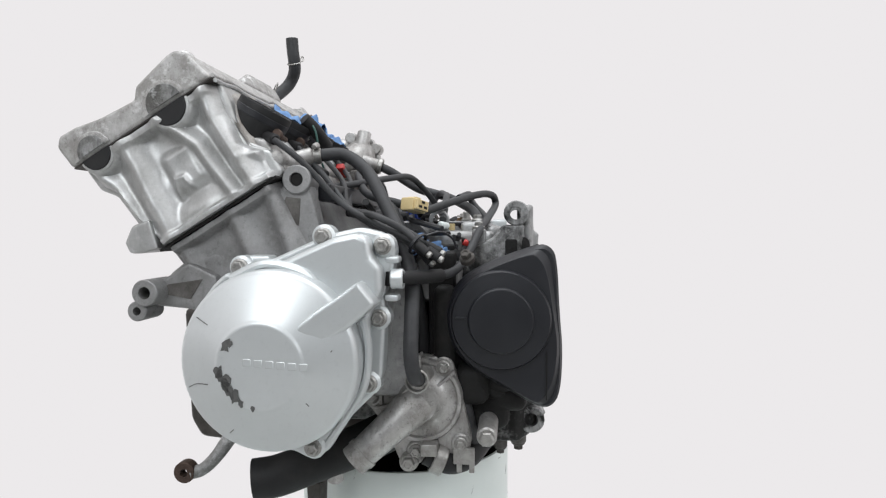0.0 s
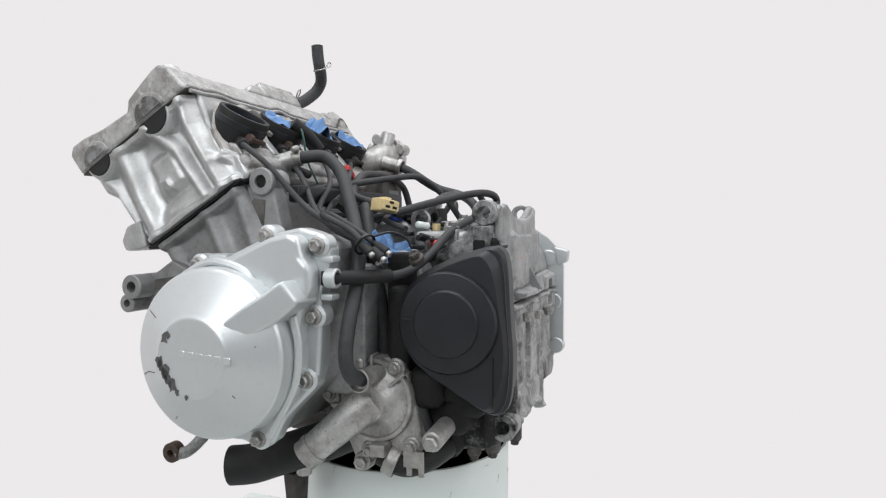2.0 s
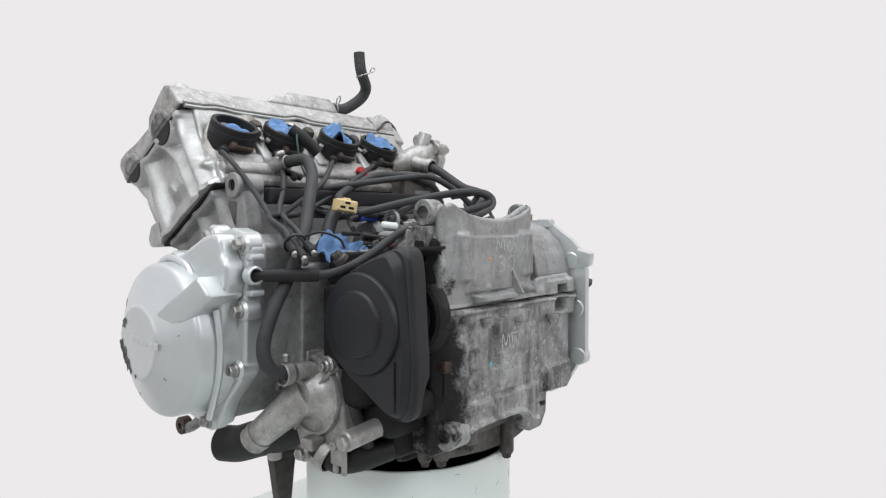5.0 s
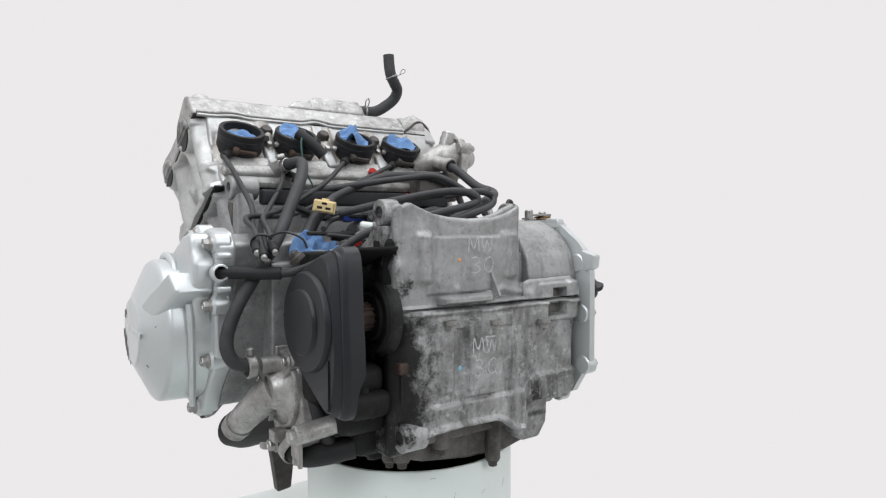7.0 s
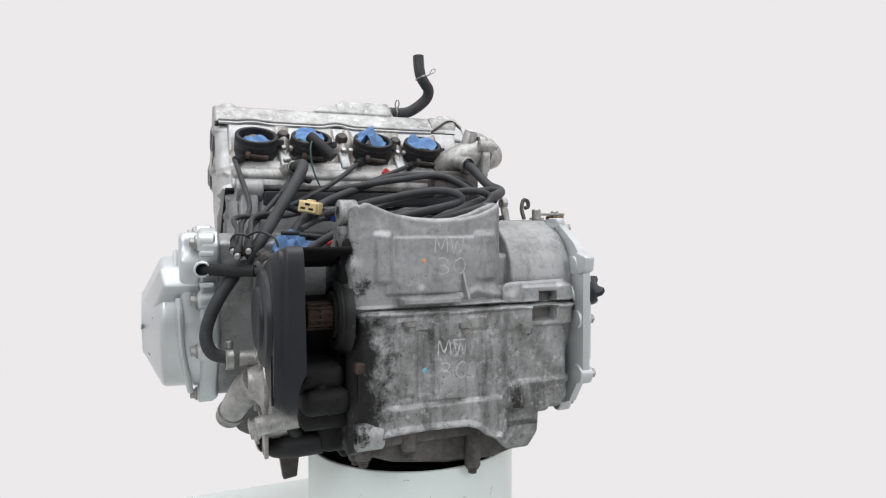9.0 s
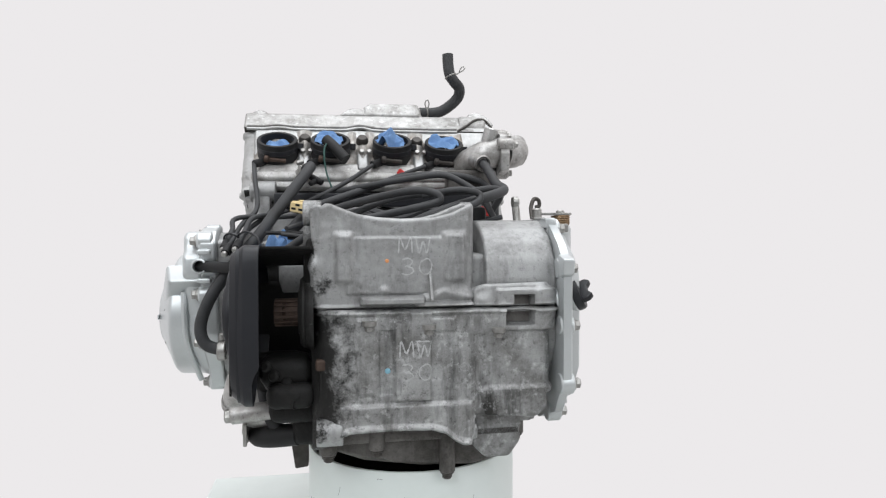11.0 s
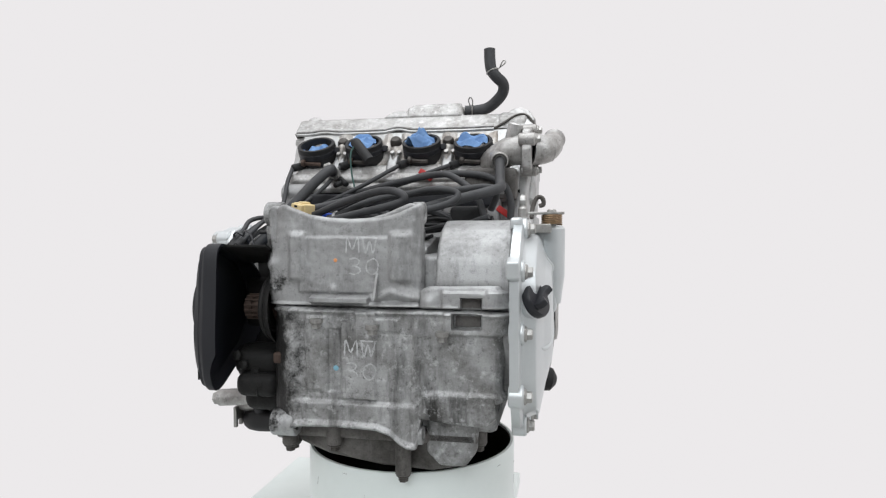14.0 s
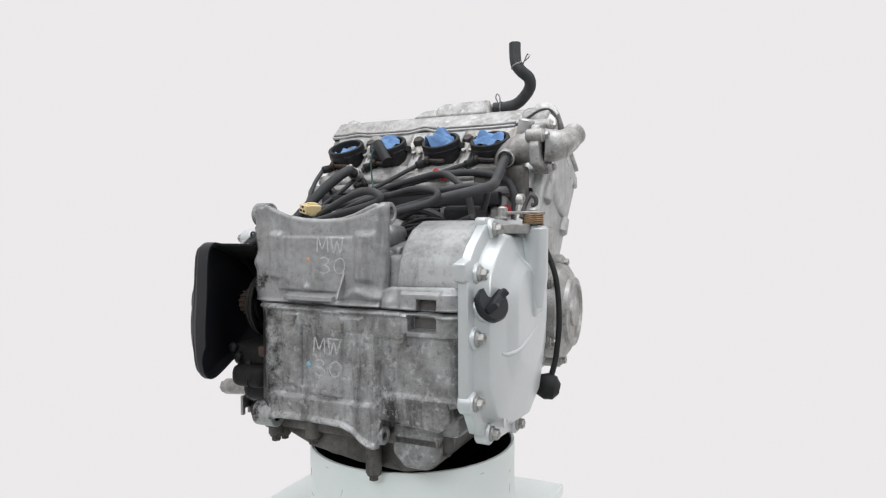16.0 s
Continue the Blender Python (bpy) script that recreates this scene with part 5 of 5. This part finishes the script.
def plumbing():
    b = hose("breather_hose", [(0.040, 0.195, 0.433), (0.058, 0.197, 0.4335), (0.074, 0.197, 0.4370), (0.088, 0.192, 0.446), (0.098, 0.185, 0.457), (0.0985, 0.178, 0.468), (0.090, 0.172, 0.4765), (0.083, 0.170, 0.486), (0.0805, 0.171, 0.500), (0.0798, 0.172, 0.517)], 0.0082, "black rubber breather hose with an open end", n=18, hollow=True)
    part("clip", merge(ring((0.0845, 0.1706, 0.4835), (-0.42, 0.1, 1), 0.0080, 0.0097, 0.0024), tube([(0.0925, 0.168, 0.487), (0.097, 0.166, 0.490), (0.102, 0.164, 0.4925), (0.104, 0.164, 0.4965), (0.101, 0.165, 0.498), (0.098, 0.166, 0.4945), (0.0955, 0.167, 0.489)], 0.0009, 6)), MAT_STEEL, b, "bright wire spring clip")
    part("clip", merge(ring((0.050, 0.196, 0.4333), (1, 0.05, 0), 0.0080, 0.0096, 0.0022), tube([(0.049, 0.188, 0.439), (0.047, 0.184, 0.446), (0.050, 0.182, 0.451), (0.053, 0.184, 0.446), (0.052, 0.188, 0.439)], 0.0009, 6)), MAT_STEEL, b)
    part("stub", rod((0.028, 0.197, 0.432), (0.046, 0.194, 0.433), 0.0068, 14), MAT_COVER, b)
    m = hose("coolant_hose", [(-0.130, 0.094, 0.332), (-0.124, 0.070, 0.336), (-0.119, 0.047, 0.336), (-0.130, 0.022, 0.318), (-0.150, 0.002, 0.289), (-0.178, -0.022, 0.248), (-0.207, -0.036, 0.212), (-0.228, -0.039, 0.180), (-0.238, -0.040, 0.150), (-0.232, -0.042, 0.130), (-0.212, -0.0425, 0.1225)], 0.0067, "long black coolant hose", n=18)
    part("hose_clamp", ring((-0.1265, 0.080, 0.3345), (0.2, -1, 0.1), 0.0067, 0.0085, 0.009), MAT_STEEL, m, "bright worm-drive hose clamp")
    part("clamp_screw", rod((-0.138, 0.075, 0.343), (-0.128, 0.075, 0.346), 0.0035, 10), MAT_STEEL, m)
    part("elbow", rod((-0.138, 0.110, 0.326), (-0.126, 0.080, 0.335), 0.0095, 16), MAT_PUMP, m)
    part("nipple", merge(rod((-0.120, 0.088, 0.327), (-0.105, 0.072, 0.318), 0.0042, 10), rod((-0.112, 0.082, 0.322), (-0.120, 0.066, 0.316), 0.0036, 10)), MAT_RUBBER, m)
    hose("bypass_hose", [(0.107, 0.060, 0.3455), (0.109, 0.040, 0.336), (0.113, 0.005, 0.314), (0.116, -0.020, 0.306), (0.104, -0.040, 0.300), (0.070, -0.062, 0.290), (0.030, -0.080, 0.278), (-0.01, -0.09, 0.262)], 0.0060, "black bypass hose", n=16)
    hose("loom_arch", [(0.122, 0.045, 0.270), (0.121, 0.050, 0.295), (0.108, 0.054, 0.317), (0.070, 0.060, 0.328), (0.010, 0.063, 0.327), (-0.040, 0.050, 0.312), (-0.085, 0.030, 0.296), (-0.110, -0.005, 0.286), (-0.128, -0.03, 0.280)], 0.0046, "black sleeved wiring loom")
    hose("loom_branch", [(-0.105, 0.072, 0.302), (-0.050, 0.042, 0.312), (0.0, 0.022, 0.320), (0.042, 0.006, 0.3245), (0.066, -0.006, 0.315), (0.088, -0.020, 0.296), (0.100, -0.035, 0.270)], 0.0040, "thin black lead")
    a = hose("alternator_lead", [(-0.110, -0.030, 0.275), (-0.060, -0.062, 0.289), (-0.012, -0.090, 0.2990), (0.012, -0.103, 0.2985), (0.023, -0.1065, 0.2915), (0.012, -0.106, 0.2845), (-0.050, -0.100, 0.2705), (-0.109, -0.0930, 0.2555), (-0.1456, -0.0834, 0.2330), (-0.174, -0.0728, 0.2190), (-0.195, -0.0570, 0.2150), (-0.214, -0.046, 0.2160), (-0.240, -0.024, 0.2165)], 0.0043, "black sleeved alternator lead")
    part("sleeve", tube([(-0.190, -0.0610, 0.2155), (-0.214, -0.046, 0.2160), (-0.243, -0.020, 0.2165)], 0.0064, 14), MAT_RUBBER, a)
    hose("loom_lower", [(-0.085, -0.052, 0.268), (-0.030, -0.050, 0.291), (0.020, -0.046, 0.299), (0.065, -0.040, 0.302), (0.100, -0.030, 0.306), (0.112, -0.022, 0.300), (0.104, -0.012, 0.280)], 0.0041, "black sleeved lead")
    hose("thin_lead", [(-0.075, -0.030, 0.268), (-0.045, -0.055, 0.2635), (-0.020, -0.080, 0.2640), (-0.004, -0.092, 0.2655)], 0.0022, "thin black lead", MAT_RUBBER)
    s = hose("sensor_lead", [(0.010, -0.062, 0.296), (0.050, -0.072, 0.302), (0.074, -0.072, 0.297), (0.066, -0.080, 0.286), (0.026, -0.092, 0.2745), (-0.012, -0.097, 0.264), (-0.060, -0.096, 0.250), (-0.112, -0.078, 0.236), (-0.140, -0.066, 0.226)], 0.0040, "grey sleeved sensor lead")
    part("connector", rod((-0.020, -0.097, 0.2615), (-0.044, -0.0965, 0.2555), 0.0068, 10, 0.001), MAT_BLACK, s)
    part("sleeve", tube([(-0.075, -0.092, 0.246), (-0.112, -0.078, 0.236), (-0.146, -0.062, 0.2235)], 0.0072, 14), MAT_RUBBER, s)
    hose("down_hose", [(-0.112, 0.002, 0.281), (-0.124, -0.005, 0.273), (-0.138, -0.014, 0.257), (-0.146, -0.021, 0.240), (-0.152, -0.030, 0.205), (-0.156, -0.038, 0.165), (-0.158, -0.042, 0.115)], 0.0072, "black hose that runs down behind the cover")
    hose("drip_hose", [(-0.166, -0.072, 0.112), (-0.166, -0.080, 0.090), (-0.160, -0.086, 0.062), (-0.150, -0.088, 0.04)], 0.0075)
    # four vacuum hoses that end in a tied bunch
    ends = [(-0.207, -0.060, 0.2335), (-0.200, -0.052, 0.230), (-0.196, -0.060, 0.238), (-0.210, -0.050, 0.238)]
    starts = [[(-0.194, 0.097, 0.344), (-0.190, 0.070, 0.322), (-0.184, 0.035, 0.284)], [(-0.122, 0.098, 0.345), (-0.135, 0.066, 0.314), (-0.168, 0.030, 0.278)],
              [(-0.036, 0.097, 0.345), (-0.085, 0.060, 0.312), (-0.150, 0.036, 0.280)], [(0.036, 0.097, 0.344), (-0.04, 0.062, 0.314), (-0.13, 0.04, 0.276)]]
    for s, e in zip(starts, ends):
        e = Vector(e)
        h = hose("vacuum_hose", s + [(-0.188 + (e.x + 0.2) * 1.2, 0.0 + (e.z - 0.235) * 0.5, 0.267 + (e.z - 0.235) * 1.6), (e.x + 0.006, -0.030, 0.253 + (e.z - 0.235) * 1.2), e], 0.0030, "thin black vacuum hose")
        d = (e - Vector((e.x + 0.006, -0.030, 0.254))).normalized()
        part("collar", rod(e - d * 0.012, e + d * 0.002, 0.0046, 10, 0.0008), MAT_RUBBER, h)
        part("tip", rod(e + d * 0.001, e + d * 0.006, 0.0032, 10, 0.0008), MAT_STEEL, h, "metal end fitting")
    part("cable_tie", ring((-0.201, -0.040, 0.246), (-0.3, -0.75, -0.55), 0.0095, 0.0115, 0.003, 16, 0.0005), MAT_BLACK, ENGINE, "black cable tie")
    part("cable_tie", tube([(-0.195, -0.046, 0.252), (-0.185, -0.060, 0.256), (-0.172, -0.070, 0.250), (-0.168, -0.074, 0.240)], 0.0012, 6), MAT_BLACK, ENGINE)
    hose("spigot_hose", [(-0.100, 0.098, 0.378), (-0.088, 0.088, 0.366), (-0.074, 0.080, 0.350)], 0.0074, "short rubber spigot", MAT_RUBBER)
    hose("green_wire", [(-0.096, 0.092, 0.376), (-0.102, 0.084, 0.362), (-0.100, 0.080, 0.335), (-0.092, 0.072, 0.310)], 0.0012, "thin green wire", material("green_wire", (0.03, 0.10, 0.08), (0.02, 0.05, 0.05), 0, 0.5))
    # smaller leads lying between head and rear wall
    rnd = random.Random(11)
    for k in range(13):
        x0, x1 = rnd.uniform(-0.17, -0.06), rnd.uniform(0.0, 0.115)
        y0, y1 = rnd.uniform(-0.09, 0.055), rnd.uniform(-0.08, 0.05)
        z0 = 0.244 + 0.04 * (0.5 * (y0 + y1) + 0.08) / 0.14
        pts = []
        for j in range(6):
            s = j / 5
            pts.append((x0 + (x1 - x0) * s, y0 + (y1 - y0) * s + rnd.uniform(-0.018, 0.018), z0 + rnd.uniform(-0.006, 0.014)))
        hose("lead", pts, rnd.choice((0.0022, 0.003, 0.0038, 0.0048)), mat=MAT_RUBBER if k % 3 else MAT_HOSE, n=8)
    # plugs and connectors
    seat = Matrix.Translation((-0.126, -0.0275, 0.2825)) @ Matrix.Rotation(radians(-28), 4, "Z") @ Matrix.Rotation(radians(10), 4, "Y")
    y = part("yellow_plug", merge(box(-0.012, 0.012, -0.006, 0.010, -0.0068, 0.0068, 0.0018, seat), box(-0.010, 0.010, -0.0105, -0.005, -0.0055, 0.0055, 0.0012, seat), box(-0.004, 0.004, -0.004, 0.008, 0.006, 0.0088, 0.0008, seat)), MAT_YELLOW, ENGINE, "yellowed plastic plug")
    # black blocks stand for the shaded openings of the plug
    for dx, dz in ((-0.0075, -0.003), (0.0015, -0.003), (-0.003, 0.0018)):
        part("slot", box(dx, dx + 0.0055, -0.0110, -0.0095, dz, dz + 0.0026, 0.0003, seat), MAT_GREASE_SHADE, y)
    turn_a = Matrix.Rotation(radians(35), 4, "Y")
    for c in ((0.004, 0.084, 0.330), (0.050, 0.071, 0.297), (0.112, 0.060, 0.279)):
        part("red_plug", box(-0.010, 0.010, -0.005, 0.005, -0.004, 0.004, 0.0015, Matrix.Translation(c) @ turn_a), MAT_RED, ENGINE, "red plastic plug")
    part("blue_plug", box(-0.014, 0.014, -0.006, 0.006, -0.005, 0.005, 0.0015, Matrix.Translation((-0.088, -0.02, 0.272))), MAT_BLUE, ENGINE, "blue plastic plug")
    part("white_plug", rod((-0.095, -0.05, 0.263), (-0.077, -0.056, 0.2615), 0.0038, 12), MAT_WHITE, ENGINE, "small white plug")
    part("yellow_tag", box(-0.006, 0.006, -0.003, 0.003, -0.004, 0.004, 0.001, Matrix.Translation((-0.062, -0.06, 0.26))), MAT_YELLOW, ENGINE)
    part("terminal_plate", prism([(-0.012, -0.006), (0.012, -0.006), (0.014, 0.004), (0.0, 0.009), (-0.014, 0.004)], "y", -0.0015, 0.0015, 0.0008, 2, Matrix.Translation((-0.118, -0.074, 0.242))), MAT_STEEL, ENGINE)
    part("red_cap", lathe([(0, 0), (0.0045, 0), (0.0045, 0.004), (0.003, 0.006), (0, 0.006)], (-0.114, -0.076, 0.243), BACK, 14), MAT_RED, ENGINE, "red rubber cap")
    part("starter_motor", lathe([(0, 0), (0.022, 0), (0.027, 0.006), (0.027, 0.08), (0.024, 0.09), (0, 0.09)], (-0.085, -0.015, 0.243), RIGHT, 32), MAT_BLOCK, ENGINE, "dull grey starter motor between head and gearbox")
    part("black_box", box(0.055, 0.095, -0.02, 0.03, 0.25, 0.285, 0.006), MAT_RUBBER, ENGINE)


plumbing()


# ---- chalk writing and paint dots ----
def chalk():
    glyphs = {"M": [[(0, 0), (0.10, 1), (0.45, 0.25), (0.85, 1), (0.95, 0)]], "W": [[(0, 1), (0.22, 0), (0.5, 0.75), (0.75, 0.02), (1, 0.98)], [(-0.1, 1.0), (1.08, 0.97)]],
              "3": [[(0.05, 0.95), (0.45, 1.03), (0.75, 0.85), (0.6, 0.6), (0.25, 0.52), (0.7, 0.42), (0.8, 0.15), (0.4, -0.03), (0.0, 0.05)]],
              "0": [[(0.5, 1), (0.12, 0.75), (0.05, 0.3), (0.35, -0.02), (0.75, 0.1), (0.9, 0.6), (0.7, 0.95), (0.45, 1)]]}
    rnd = random.Random(21)
    for skin, parent, rows in ((SKINS["upper"], UPPER, (("MW", -0.0265, 0.2345), ("30", -0.0235, 0.2135))), (SKINS["lower"], LOWER, (("MW", -0.0265, 0.1315), ("30", -0.0250, 0.1085)))):
        for word, x, z in rows:
            for ch in word:
                for line in glyphs[ch]:
                    # a rubbed stroke of uneven width that lies on the cast surface
                    pts = spline([(x + 0.0145 * a, 0, z + 0.0155 * b) for a, b in line], 9)
                    bm = bmesh.new()
                    edge = []
                    for k, q in enumerate(pts):
                        d = (pts[min(k + 1, len(pts) - 1)] - pts[max(k - 1, 0)]).normalized()
                        side = Vector((-d.z, 0, d.x)) * 0.0008 * rnd.uniform(0.35, 1.25)
                        pair = []
                        for e in (q + side, q - side):
                            hit = skin.ray_cast(Vector((e.x, -0.3, e.z)), Vector((0, 1, 0)))[0]
                            pair.append(bm.verts.new(hit + Vector((0, -0.0003, 0))))
                            pair.append(bm.verts.new(hit + Vector((0, 0.0002, 0))))
                        edge.append(pair)
                    for p, q in zip(edge, edge[1:]):
                        bm.faces.new((p[0], p[2], q[2], q[0]))
                        bm.faces.new((p[0], q[0], q[1], p[1]))
                        bm.faces.new((p[2], p[3], q[3], q[2]))
                    part("chalk_mark", bm, MAT_CHALK, parent, "handwritten white chalk")
                x += 0.0175
    part("paint_dot", lathe([(0, 0), (0.002, 0), (0.0015, 0.0005), (0, 0.0006)], (-0.038, -0.1516, 0.227), BACK, 12), material("orange_paint", (0.75, 0.32, 0.12), (0.6, 0.25, 0.1)), UPPER)
    part("paint_dot", lathe([(0, 0), (0.003, 0), (0.002, 0.0005), (0, 0.0006)], (-0.038, -0.1526, 0.117), BACK, 8), material("blue_paint", (0.25, 0.50, 0.62), (0.2, 0.4, 0.5)), LOWER)


chalk()


# ---- crumpled blue rags stuffed into the boots ----
def rag(seed, at, size, label, flat=0.55, axis=(0, -0.5, 0.866)):
    """A crumpled paper sheet: a gathered disc with sharp creases, its edge standing up unevenly."""
    rnd = random.Random(seed * 7 + 1)
    m = Matrix.Translation(at) @ basis(axis)
    bm = bmesh.new()
    creases = [(rnd.uniform(0, math.pi), rnd.uniform(0.5, 1.5), rnd.random(), rnd.uniform(0.08, 0.17)) for k in range(8)]
    lobes = [(rnd.uniform(0, 2 * math.pi), rnd.uniform(0.5, 1.1), rnd.uniform(0.15, 0.5)) for k in range(3)]
    rings, count = 26, 72
    grid = []
    for i in range(rings + 1):
        line = []
        for k in range(count):
            a, r = 2 * math.pi * k / count, i / rings
            x, y = r * math.cos(a), r * math.sin(a)
            fold = 0.0
            for turned, f, p, amp in creases:
                u = ((x * math.cos(turned) + y * math.sin(turned)) * f + p) % 1.0
                fold += amp * (abs(u - 0.5) * 4 - 1)
            rise = sum(h * ramp(1 - abs((a - b + math.pi) % (2 * math.pi) - math.pi) / w, 0.0, 1.0) for b, w, h in lobes)
            z = (fold * (1.15 - 0.35 * r) + 0.9 * rise * r * r + 0.35 * (1 - r)) * flat
            pull = 0.92 - 0.10 * fold - 0.16 * rise * r
            line.append(bm.verts.new(m @ Vector((x * size * pull, y * size * pull, z * size))))
        grid.append(line)
    for a, b in zip(grid, grid[1:]):
        for k in range(count):
            bm.faces.new((a[k], a[(k + 1) % count], b[(k + 1) % count], b[k]))
    bmesh.ops.remove_doubles(bm, verts=bm.verts, dist=0.00001)
    ob = tagged(part("blue_rag", bm, MAT_RAG), label, "rag", "rags stuffed into the engine")
    thick = ob.modifiers.new("thickness", "SOLIDIFY")
    thick.thickness = 0.0006
    return ob


RAGS = [rag(1, (-0.166, 0.1175, 0.3690), 0.0218, "blue paper rag pushed deep into an intake boot", 0.5),
        rag(2, (-0.097, 0.117, 0.379), 0.0222, "crumpled blue paper rag stuffed into an intake boot", 0.75),
        rag(3, (-0.012, 0.116, 0.380), 0.0228, "crumpled blue paper rag bulging out of an intake boot", 0.85),
        rag(4, (0.063, 0.114, 0.377), 0.0240, "blue paper rag folded over the rim of an intake boot", 0.55),
        rag(5, (-0.145, -0.038, 0.236), 0.026, "crumpled blue paper rag wedged under the hoses", 0.9),
        rag(6, (-0.122, -0.056, 0.234), 0.014, "crumpled blue paper rag tucked beside the starter motor", 0.8)]


# ---- everything on the turntable turns together, at an almost even rate ----
def turn(t):
    s = (t - 8.0) / 8.0
    return 26.634 - 54.1316 * s - 0.1537 * s * s - 0.2845 * s ** 3


def motions():
    times = [0.5 * k for k in range(33)]
    for ob, z in CARRIED:
        walk(ob, [(t, pose(0, 0, z, 0, 0, turn(t))) for t in times])


CARRIED = [(TABLE, 0.0), (DRUM, 0.03), (ENGINE, RIM)] + [(r, RIM) for r in RAGS]
motions()
